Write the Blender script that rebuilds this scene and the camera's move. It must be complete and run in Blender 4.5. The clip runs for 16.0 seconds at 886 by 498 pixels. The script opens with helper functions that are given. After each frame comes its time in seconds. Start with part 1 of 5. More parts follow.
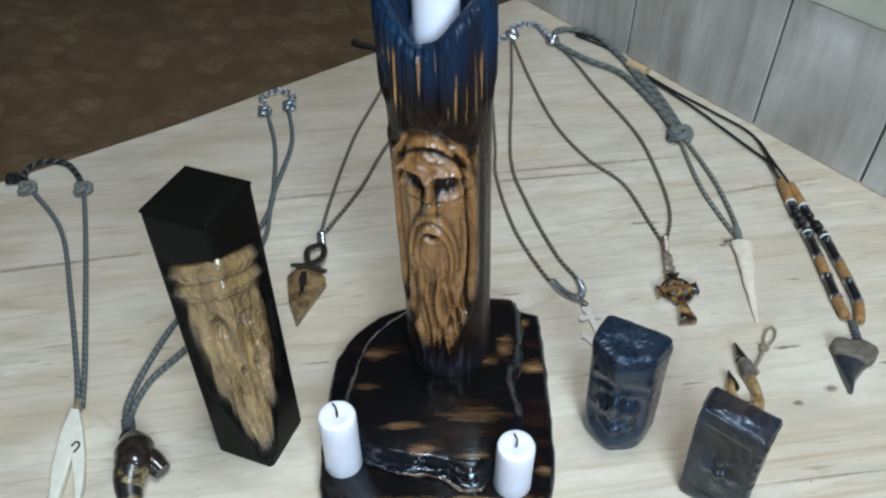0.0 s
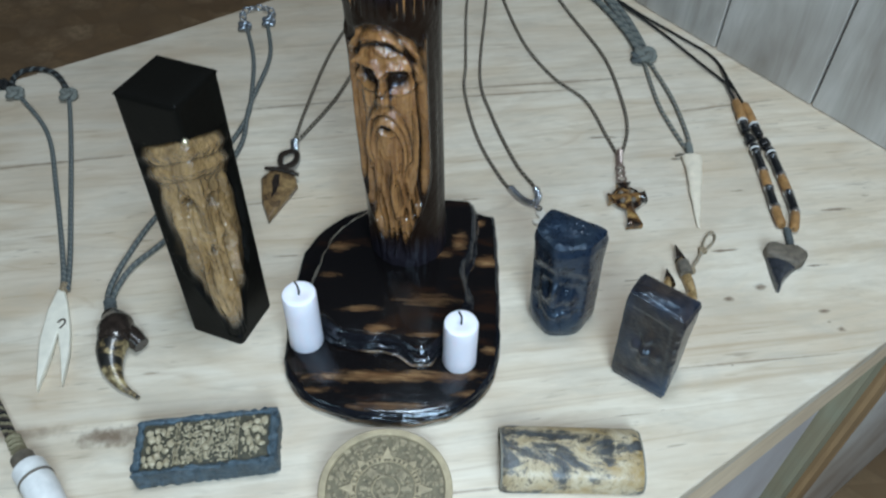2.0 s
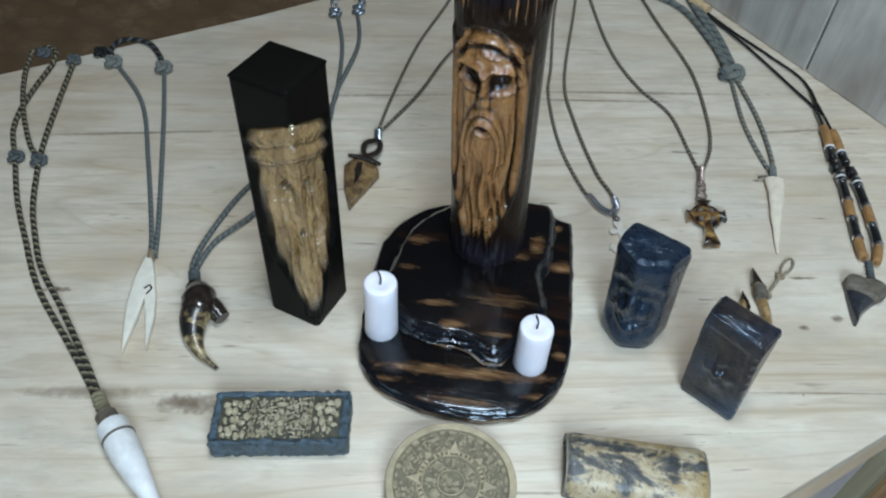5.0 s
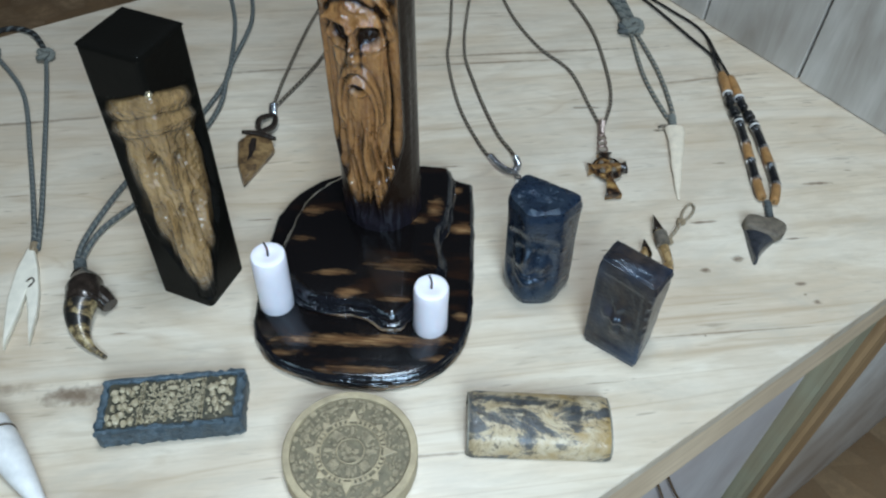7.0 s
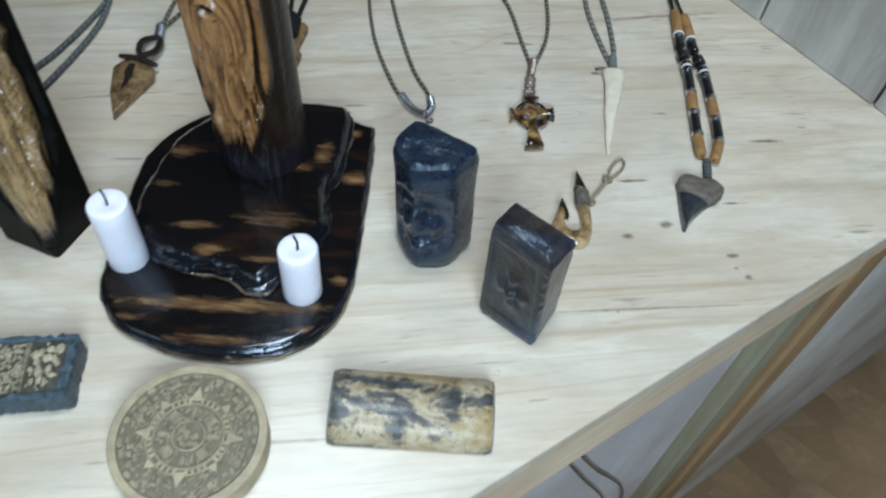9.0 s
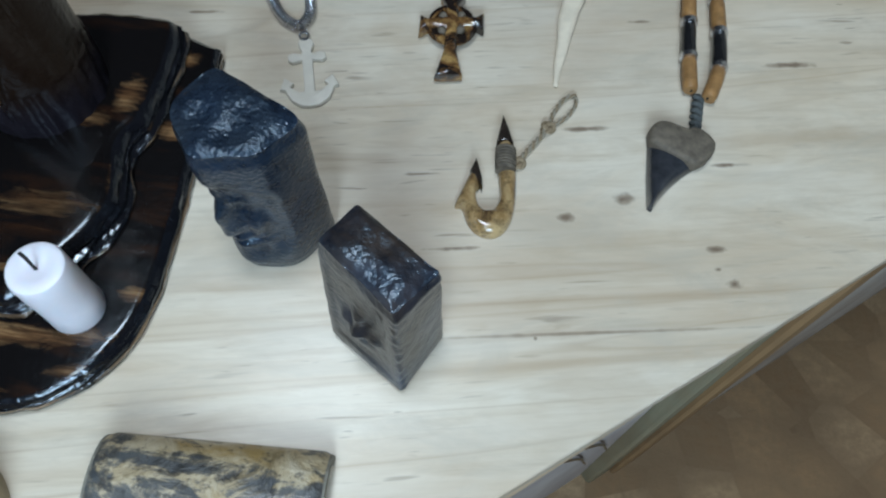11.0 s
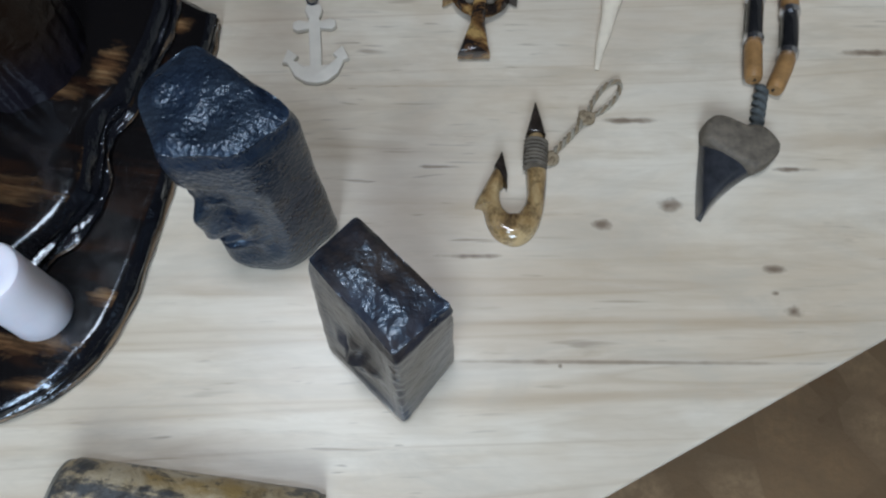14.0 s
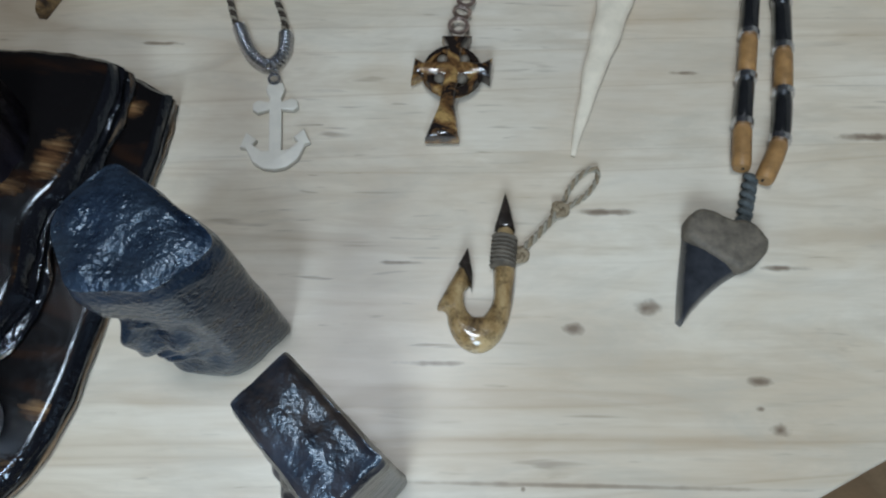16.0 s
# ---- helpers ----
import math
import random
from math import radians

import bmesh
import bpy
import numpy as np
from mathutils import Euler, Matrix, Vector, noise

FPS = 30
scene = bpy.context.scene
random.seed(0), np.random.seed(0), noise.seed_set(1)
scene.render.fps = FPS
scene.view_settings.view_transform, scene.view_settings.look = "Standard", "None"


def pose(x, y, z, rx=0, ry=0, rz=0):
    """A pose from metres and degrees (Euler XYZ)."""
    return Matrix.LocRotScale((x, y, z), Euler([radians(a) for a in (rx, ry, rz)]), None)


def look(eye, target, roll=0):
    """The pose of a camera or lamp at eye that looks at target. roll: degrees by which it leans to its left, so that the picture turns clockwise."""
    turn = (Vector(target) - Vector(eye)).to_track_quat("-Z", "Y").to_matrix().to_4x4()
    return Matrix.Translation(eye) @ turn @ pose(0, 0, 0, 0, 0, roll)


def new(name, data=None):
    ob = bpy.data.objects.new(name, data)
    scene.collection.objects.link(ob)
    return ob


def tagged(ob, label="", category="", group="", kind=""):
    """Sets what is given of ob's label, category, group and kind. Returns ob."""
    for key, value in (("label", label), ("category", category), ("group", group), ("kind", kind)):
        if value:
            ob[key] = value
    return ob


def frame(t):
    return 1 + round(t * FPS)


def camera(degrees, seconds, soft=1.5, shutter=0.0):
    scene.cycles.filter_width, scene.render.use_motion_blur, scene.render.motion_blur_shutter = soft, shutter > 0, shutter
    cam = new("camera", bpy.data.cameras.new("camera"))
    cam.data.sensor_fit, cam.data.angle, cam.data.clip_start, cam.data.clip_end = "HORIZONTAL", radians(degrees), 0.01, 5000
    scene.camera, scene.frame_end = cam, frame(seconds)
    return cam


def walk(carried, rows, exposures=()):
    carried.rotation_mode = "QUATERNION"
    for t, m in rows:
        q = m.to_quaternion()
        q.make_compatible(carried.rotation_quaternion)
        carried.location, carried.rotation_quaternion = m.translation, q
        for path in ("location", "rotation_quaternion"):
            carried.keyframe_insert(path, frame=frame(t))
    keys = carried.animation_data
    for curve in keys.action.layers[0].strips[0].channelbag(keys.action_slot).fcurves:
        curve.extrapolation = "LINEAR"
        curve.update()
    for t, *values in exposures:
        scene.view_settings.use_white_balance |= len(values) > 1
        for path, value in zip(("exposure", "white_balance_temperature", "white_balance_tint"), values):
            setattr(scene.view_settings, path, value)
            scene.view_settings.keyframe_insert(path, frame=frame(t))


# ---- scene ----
cam = camera(59.19, 16.0, 2.2, 0.3)
PATH = [
    (0, (0.0261, 0.0647, 0.3759), (0.0198, 1.1700, -0.6382), 0.29),
    (0.5, (0.0308, 0.0520, 0.3965), (0.0430, 1.1792, -0.5930), 1.31),
    (1, (0.0328, 0.0443, 0.3975), (0.0178, 1.1753, -0.5877), 0.17),
    (1.5, (0.0430, 0.0386, 0.3940), (0.0548, 1.1386, -0.6258), 1.31),
    (2, (0.0498, 0.0206, 0.3799), (0.0521, 1.0518, -0.7095), 1.70),
    (2.5, (0.0402, 0.0257, 0.3674), (0.0102, 0.9931, -0.7786), 0.09),
    (3, (0.0262, 0.0296, 0.3564), (0.0128, 0.9831, -0.8014), 1.95),
    (5.5, (0.0289, 0.0139, 0.3899), (-0.0563, 1.0437, -0.6973), 3.69),
    (6, (0.0430, 0.0113, 0.3854), (0.0005, 1.0524, -0.6936), 2.51),
    (6.5, (0.0540, 0.0163, 0.3757), (0.0456, 1.0363, -0.7241), 2.52),
    (7, (0.0645, 0.0170, 0.3701), (0.0727, 1.0225, -0.7430), 2.93),
    (7.5, (0.0697, 0.0110, 0.3603), (0.0963, 0.9982, -0.7688), 3.40),
    (8, (0.0845, 0.0153, 0.3581), (0.1307, 0.9904, -0.7808), 3.47),
    (8.5, (0.1162, 0.0175, 0.3518), (0.1334, 1.0000, -0.7815), 6.07),
    (9, (0.1191, 0.0672, 0.3377), (0.1595, 0.9740, -0.8566), 6.73),
    (9.5, (0.1285, 0.1085, 0.3166), (0.2212, 1.0223, -0.8693), 7.23),
    (10, (0.1512, 0.1390, 0.3035), (0.1925, 0.9586, -0.9521), 6.05),
    (10.2, (0.1752, 0.1530, 0.2976), (0.1793, 0.9300, -0.9855), 3.89),
    (12.5, (0.2008, 0.2256, 0.2343), (0.1473, 0.7857, -1.1561), 3.59),
    (13, (0.2040, 0.2318, 0.2334), (0.1368, 0.7908, -1.1570), 2.17),
    (13.5, (0.1981, 0.2357, 0.2398), (0.1299, 0.7868, -1.1537), 1.31),
    (14, (0.1918, 0.2274, 0.2439), (0.1316, 0.7902, -1.1452), 2.29),
    (14.5, (0.1957, 0.2282, 0.2491), (0.1673, 0.8324, -1.1235), 4.21),
    (15, (0.2034, 0.2462, 0.2464), (0.1588, 0.8210, -1.1384), 3.43),
    (15.5, (0.2072, 0.2617, 0.2449), (0.1431, 0.8263, -1.1434), 2.41),
    (16, (0.2063, 0.2653, 0.2398), (0.1022, 0.8350, -1.1439), -1.18),
]
EXPO = [(0, -0.26, 6500, 9), (1.5, -0.36, 6400, 8), (3.0, -0.44, 6250, 6), (5.5, -0.43, 6400, 8), (8.5, -0.35, 6350, 8), (10.2, -0.50, 6300, 7), (12.5, -0.82, 6400, 10), (14.5, -0.80, 6550, 15), (16, -0.74, 6450, 10)]
walk(cam, [(t, look(eye, target, roll)) for t, eye, target, roll in PATH], EXPO)

# ---- light ----
SKY, LAMP_AT, LAMP_SIZE, LAMP_POWER = (0.034, 0.039, 0.047), (0.25, -0.40, 0.54), 0.40, 9.5
TOP_AT, TOP_SIZE, TOP_POWER = (0.08, 0.38, 1.55), 0.36, 15.5
world = bpy.data.worlds.new("world")
scene.world = world
world.use_nodes = True
wnt = world.node_tree
wbg = wnt.nodes["Background"]
wbg.inputs[0].default_value = (*SKY, 1)
wbg.inputs[1].default_value = 1.0


def area_lamp(name, eye, target, size, power, colour):
    data = bpy.data.lights.new(name, "AREA")
    data.shape, data.size, data.energy, data.color = "DISK", size, power, colour
    ob = new(name, data)
    ob.matrix_world = look(eye, target)
    return ob


# unseen soft light in front, added to brighten upright faces and table side
area_lamp("front_light", LAMP_AT, (0.10, 0.40, 0.0), LAMP_SIZE, LAMP_POWER, (0.73, 0.93, 1.12))
area_lamp("ceiling_lamp", TOP_AT, (0.16, 0.38, 0.0), TOP_SIZE, TOP_POWER, (0.83, 0.925, 1.01))
# unseen small light near the camera, added for sharp glints
area_lamp("glint_light", (0.12, 0.07, 0.60), (0.09, 0.34, 0.02), 0.08, 1.0, (0.72, 0.91, 1.12))

# unseen weak light on the left, added for highlights on the carved block
area_lamp("left_glint_light", (-0.42, -0.02, 0.52), (-0.05, 0.34, 0.08), 0.14, 0.25, (0.70, 0.94, 1.08))

# ---- materials ----


class Mat:
    """A node material under construction: small wrappers that add a node and return its output."""

    def __init__(self, name, rough=0.5, metal=0.0, spec=0.5, coat=0.0):
        self.m = bpy.data.materials.new(name)
        self.m.use_nodes = True
        self.t = self.m.node_tree
        self.b = self.t.nodes["Principled BSDF"]
        self.b.inputs["Roughness"].default_value = rough
        self.b.inputs["Metallic"].default_value = metal
        self.b.inputs["Specular IOR Level"].default_value = spec
        self.b.inputs["Coat Weight"].default_value = coat
        self.b.inputs["Coat Roughness"].default_value = 0.08

    def node(self, kind, **sets):
        n = self.t.nodes.new(kind)
        for k, v in sets.items():
            n.inputs[k.replace("_", " ")].default_value = v
        return n

    def link(self, a, b):
        self.t.links.new(a, b)

    def where(self, scale=(1, 1, 1), rot=0.0):
        c = self.t.nodes.new("ShaderNodeTexCoord")
        mp = self.t.nodes.new("ShaderNodeMapping")
        mp.inputs["Scale"].default_value = scale
        src = c.outputs["Object"]
        if rot:
            turn = self.t.nodes.new("ShaderNodeMapping")
            turn.inputs["Rotation"].default_value = (0, 0, radians(rot))
            self.link(src, turn.inputs["Vector"])
            src = turn.outputs[0]
        self.link(src, mp.inputs["Vector"])
        return mp.outputs[0]

    def noise(self, scale, detail=3.0, rough=0.55, stretch=(1, 1, 1), rot=0.0, warp=0.0):
        n = self.node("ShaderNodeTexNoise", Scale=scale, Detail=detail, Roughness=rough, Distortion=warp)
        self.link(self.where(stretch, rot), n.inputs["Vector"])
        return n.outputs["Fac"]

    def cells(self, scale, stretch=(1, 1, 1), out="Distance", rot=0.0, feature="F1"):
        n = self.node("ShaderNodeTexVoronoi", Scale=scale)
        n.feature = feature
        self.link(self.where(stretch, rot), n.inputs["Vector"])
        return n.outputs[out]

    def ramp(self, fac, *stops):
        r = self.t.nodes.new("ShaderNodeValToRGB")
        e = r.color_ramp.elements
        while len(e) < len(stops):
            e.new(0.5)
        for el, (p, c) in zip(e, stops):
            el.position = p
            el.color = (*c, 1) if isinstance(c, tuple) else (c, c, c, 1)
        self.link(fac, r.inputs[0])
        return r.outputs[0]

    def mix(self, fac, a, b, blend="MIX"):
        n = self.t.nodes.new("ShaderNodeMix")
        n.data_type, n.blend_type = "RGBA", blend
        for sock, val in ((n.inputs[0], fac), (n.inputs[6], a), (n.inputs[7], b)):
            if hasattr(val, "is_linked"):
                self.link(val, sock)
            elif isinstance(val, tuple):
                sock.default_value = (*val, 1)
            else:
                sock.default_value = val
        return n.outputs[2]

    def math(self, op, a, b=0.0):
        n = self.t.nodes.new("ShaderNodeMath")
        n.operation = op
        for sock, val in zip(n.inputs, (a, b)):
            if hasattr(val, "is_linked"):
                self.link(val, sock)
            else:
                sock.default_value = val
        return n.outputs[0]

    def attr(self, name):
        n = self.t.nodes.new("ShaderNodeAttribute")
        n.attribute_name = name
        return n.outputs["Fac"]

    def island(self):
        return self.t.nodes.new("ShaderNodeNewGeometry").outputs["Random Per Island"]

    def colour(self, c):
        if isinstance(c, tuple):
            self.b.inputs["Base Color"].default_value = (*c, 1)
        else:
            self.link(c, self.b.inputs["Base Color"])
        return self

    def rough(self, fac, lo, hi):
        n = self.node("ShaderNodeMapRange", To_Min=lo, To_Max=hi)
        self.link(fac, n.inputs[0])
        self.link(n.outputs[0], self.b.inputs["Roughness"])
        return self

    def bump(self, height, dist=0.0005, strength=0.6):
        n = self.node("ShaderNodeBump", Distance=dist, Strength=strength)
        self.link(height, n.inputs["Height"])
        if self.b.inputs["Normal"].is_linked:
            self.link(self.b.inputs["Normal"].links[0].from_socket, n.inputs["Normal"])
        self.link(n.outputs[0], self.b.inputs["Normal"])
        return self


# pale birch board with long soft grain, grey streaks, dashes and knots
KNOTS = [(0.2925, 0.3355, 0.0058, 0.0022), (0.2985, 0.3215, 0.0042, 0.0030), (0.2930, 0.3270, 0.0024, 0.0012), (0.2558, 0.3540, 0.0062, 0.0036), (0.2338, 0.3435, 0.0050, 0.0026),
         (-0.126, 0.2335, 0.026, 0.0085), (-0.185, 0.232, 0.050, 0.0060), (0.224, 0.481, 0.004, 0.0025), (0.240, 0.386, 0.016, 0.0018), (0.1915, 0.3252, 0.012, 0.0012), (0.2240, 0.2920, 0.0012, 0.0012),
         (0.240, 0.2955, 0.085, 0.0010), (-0.052, 0.370, 0.013, 0.0011), (-0.235, 0.30, 0.012, 0.003), (0.07, 0.43, 0.012, 0.0012), (0.264, 0.447, 0.007, 0.0012), (0.30, 0.375, 0.010, 0.0014), (0.175, 0.357, 0.010, 0.0010), (0.33, 0.43, 0.016, 0.0022)]


# long dark grain lines: x, y, half length, half width, turn in degrees
GRAIN = [(-0.245, 0.455, 0.110, 0.0026, 12), (-0.067, 0.536, 0.080, 0.0026, 11), (0.140, 0.577, 0.150, 0.0028, 9), (0.100, 0.5590, 0.110, 0.0020, 9), (0.175, 0.505, 0.018, 0.0022, 3),
         (0.278, 0.551, 0.070, 0.0024, 14), (-0.072, 0.4215, 0.050, 0.0015, 14), (0.065, 0.2075, 0.060, 0.0014, 8)]


def board_material():
    m = Mat("birch_board", spec=0.5)
    wide = m.noise(1.0, 5, 0.62, (3.0, 14, 1), -9, 2.2)
    fine = m.noise(1.0, 5, 0.6, (19, 130, 1), -9, 0.8)
    band = m.noise(1.0, 3, 0.5, (1.6, 7, 1), -10, 0.9)
    patch = m.noise(7, 4, 0.6)
    c = m.ramp(wide, (0.24, (0.50, 0.40, 0.28)), (0.43, (0.62, 0.525, 0.40)), (0.57, (0.69, 0.615, 0.50)), (0.76, (0.58, 0.485, 0.365)))
    c = m.mix(m.ramp(band, (0.42, 0.0), (0.66, 0.5)), c, (0.68, 0.62, 0.525))
    c = m.mix(m.ramp(patch, (0.46, 0.0), (0.72, 0.5)), c, (0.49, 0.435, 0.37))
    cloud = m.noise(5.5, 5, 0.66, (1, 2.0, 1), -9, 0.8)
    c = m.mix(m.ramp(cloud, (0.46, 0.0), (0.68, 0.62)), c, (0.50, 0.385, 0.27))
    c = m.mix(m.ramp(fine, (0.33, 0.40), (0.52, 0.0)), c, (0.43, 0.33, 0.22))
    hair = m.noise(1.0, 3, 0.6, (30, 620, 1), -9, 0.2)
    c = m.mix(m.ramp(hair, (0.36, 0.16), (0.50, 0.0)), c, (0.44, 0.35, 0.25))
    where_dash = m.ramp(m.noise(9, 3, 0.6), (0.42, 0.0), (0.60, 1.0))
    for stretch, cut in (((27, 210, 1), 0.31), ((48, 420, 1), 0.325), ((17, 300, 1), 0.30)):
        dash = m.noise(1.0, 2, 0.5, stretch, -9, 0.3)
        c = m.mix(m.math("MULTIPLY", m.ramp(dash, (cut - 0.05, 0.75), (cut + 0.02, 0.0)), where_dash), c, (0.23, 0.17, 0.12))
    for stretch, warp, deep in (((1.0, 24, 1), 0.9, 0.42), ((1.4, 11, 1), 1.6, 0.34)):
        line = m.noise(1.0, 2, 0.5, stretch, -10, warp)
        c = m.mix(m.ramp(line, (0.484, 0.0), (0.5, deep), (0.506, 0.0)), c, (0.37, 0.26, 0.16))
        c = m.mix(m.ramp(line, (0.500, 0.0), (0.502, deep * 0.55), (0.56, 0.0)), c, (0.50, 0.40, 0.28))
    mott = m.noise(38, 5, 0.7, (0.45, 1.3, 1), -9, 0.6)
    c = m.mix(m.ramp(mott, (0.48, 0.0), (0.68, 0.55)), c, (0.45, 0.395, 0.315))
    pale = m.noise(1.0, 4, 0.6, (2.2, 26, 1), -9, 1.2)
    c = m.mix(m.ramp(pale, (0.52, 0.0), (0.70, 0.42)), c, (0.72, 0.66, 0.56))
    co = m.t.nodes.new("ShaderNodeTexCoord").outputs["Object"]
    wob = m.noise(160, 3)
    for x, y, a, b, turn in [(*k, 8) for k in KNOTS] + GRAIN:
        mp = m.t.nodes.new("ShaderNodeMapping")
        mp.vector_type = "TEXTURE"
        mp.inputs["Location"].default_value = (x, y, 0)
        mp.inputs["Rotation"].default_value = (0, 0, radians(turn))
        mp.inputs["Scale"].default_value = (a, b, 1)
        m.link(co, mp.inputs[0])
        ln = m.t.nodes.new("ShaderNodeVectorMath")
        ln.operation = "LENGTH"
        m.link(mp.outputs[0], ln.inputs[0])
        d = m.math("ADD", ln.outputs["Value"], m.math("MULTIPLY", m.math("SUBTRACT", wob, 0.5), 1.0 if a > 0.045 else 1.5))
        k = 0.7 if a > 0.045 else 1.0
        c = m.mix(m.ramp(d, (0.10, 0.9 * k), (0.45, 0.6 * k), (0.85, 0.0)), c, (0.15, 0.10, 0.065))
    m.colour(c)
    m.rough(fine, 0.24, 0.42)
    return m.bump(fine, 0.0003, 0.35).m


def plain_wood(name, dark, light, scale=1.0, stretch=(6, 6, 60), rough=(0.45, 0.7), bump=0.0004, stain=None):
    m = Mat(name, spec=0.3)
    g = m.noise(scale, 5, 0.62, stretch, 0, 0.6)
    c = m.ramp(g, (0.3, dark), (0.68, light))
    big = m.noise(9 * scale, 3, 0.6)
    c = m.mix(m.ramp(big, (0.4, 0.0), (0.75, 0.5)), c, stain or dark)
    m.colour(c)
    m.rough(g, *rough)
    return m.bump(g, bump, 0.5).m


def ground_material():
    m = Mat("mottled_brown_floor", spec=0.2)
    c1 = m.cells(13, (1, 1.25, 1), "Color", 25)
    d1 = m.cells(13, (1, 1.25, 1), "Distance", 25)
    lum = m.t.nodes.new("ShaderNodeRGBToBW")
    m.link(c1, lum.inputs[0])
    n = m.noise(5, 5, 0.65, warp=0.8)
    fine = m.noise(58, 6, 0.72)
    c = m.ramp(lum.outputs[0], (0.1, (0.313, 0.182, 0.096)), (0.45, (0.543, 0.338, 0.182)), (0.9, (0.800, 0.562, 0.345)))
    c = m.mix(m.ramp(n, (0.35, 0.75), (0.66, 0.0)), c, (0.418, 0.276, 0.152))
    c = m.mix(m.ramp(d1, (0.35, 0.0), (0.75, 0.65)), c, (0.324, 0.213, 0.127))
    c = m.mix(m.ramp(fine, (0.40, 0.70), (0.62, 0.0)), c, (0.376, 0.250, 0.142))
    m.colour(c)
    m.rough(fine, 0.6, 0.95)
    return m.bump(fine, 0.004, 0.5).m


def burnt_wood(name, char, brown, light, rough=0.13, grain=(30, 30, 260), lump=0.0009, coat=0.35, spec=0.4, burnt_gloss=0.5, fade=(0.22, 0.62), smooth=0.22, burnt_rough=0.0):
    """Varnished wood with burnt parts: the mesh's 'char' attribute says how dark, in burnt parts and carved hollows."""
    m = Mat(name, rough=rough, spec=spec, coat=coat)
    # specular tint carries the blue of the cool light's glints
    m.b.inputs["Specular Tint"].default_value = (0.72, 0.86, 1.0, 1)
    g = m.noise(1.0, 5, 0.65, grain, 0, 0.8)
    patch = m.noise(70, 4, 0.6)
    wood = m.ramp(g, (0.3, brown), (0.7, light))
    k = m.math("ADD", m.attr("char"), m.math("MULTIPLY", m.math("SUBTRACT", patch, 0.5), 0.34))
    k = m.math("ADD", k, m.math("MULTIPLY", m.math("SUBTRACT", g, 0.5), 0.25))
    # attribute 'blue' paints a cool reflected sheen into the charred tone
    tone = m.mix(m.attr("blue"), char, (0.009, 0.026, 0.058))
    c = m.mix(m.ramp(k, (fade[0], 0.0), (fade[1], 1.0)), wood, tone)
    m.colour(c)
    m.rough(m.math("ADD", patch, m.math("MULTIPLY", m.ramp(m.attr("char"), (0.5, 0.0), (0.95, 1.0)), burnt_rough / (rough * 1.1))), rough * 0.7, rough * 1.8)
    m.t.nodes["Map Range"].clamp = False
    bare = m.ramp(m.attr("char"), (0.35, 1.0), (0.9, smooth))
    varnish = m.ramp(m.attr("char"), (0.4, 1.0), (0.95, burnt_gloss))
    m.link(m.math("MULTIPLY", varnish, coat), m.b.inputs["Coat Weight"])
    m.link(m.math("MULTIPLY", varnish, spec), m.b.inputs["Specular IOR Level"])
    m.bump(g, 0.0003, 0.3 if smooth > 0.1 else 0.1).bump(m.math("MULTIPLY", m.noise(230, 3, 0.6), bare), lump, 0.5)
    m.link(m.b.inputs["Normal"].links[0].from_socket, m.b.inputs["Coat Normal"])
    return m.m


LOWER_BARS = [(0.026, 0.2705, 0.064, 0.0050, 1.0), (0.022, 0.2510, 0.024, 0.0034, 0.8), (0.0800, 0.2900, 0.007, 0.004, 0.8), (0.0790, 0.3595, 0.011, 0.0055, 1.1), (0.0735, 0.3950, 0.007, 0.004, 1.0),
              (0.0690, 0.2600, 0.012, 0.003, 0.7), (-0.020, 0.2600, 0.014, 0.0025, 0.6)]
TIER_BARS = [(-0.0140, 0.3585, 0.0105, 0.0055, 1.0), (0.0610, 0.3660, 0.006, 0.009, 0.9), (0.0470, 0.3540, 0.011, 0.004, 0.7), (0.0040, 0.3090, 0.014, 0.0030, 0.8), (0.0140, 0.2945, 0.010, 0.0042, 1.0),
             (0.0430, 0.3170, 0.020, 0.0060, 0.55), (0.0410, 0.2910, 0.012, 0.0022, 0.8), (0.0660, 0.3340, 0.004, 0.012, 0.5), (-0.019, 0.335, 0.009, 0.003, 0.5)]


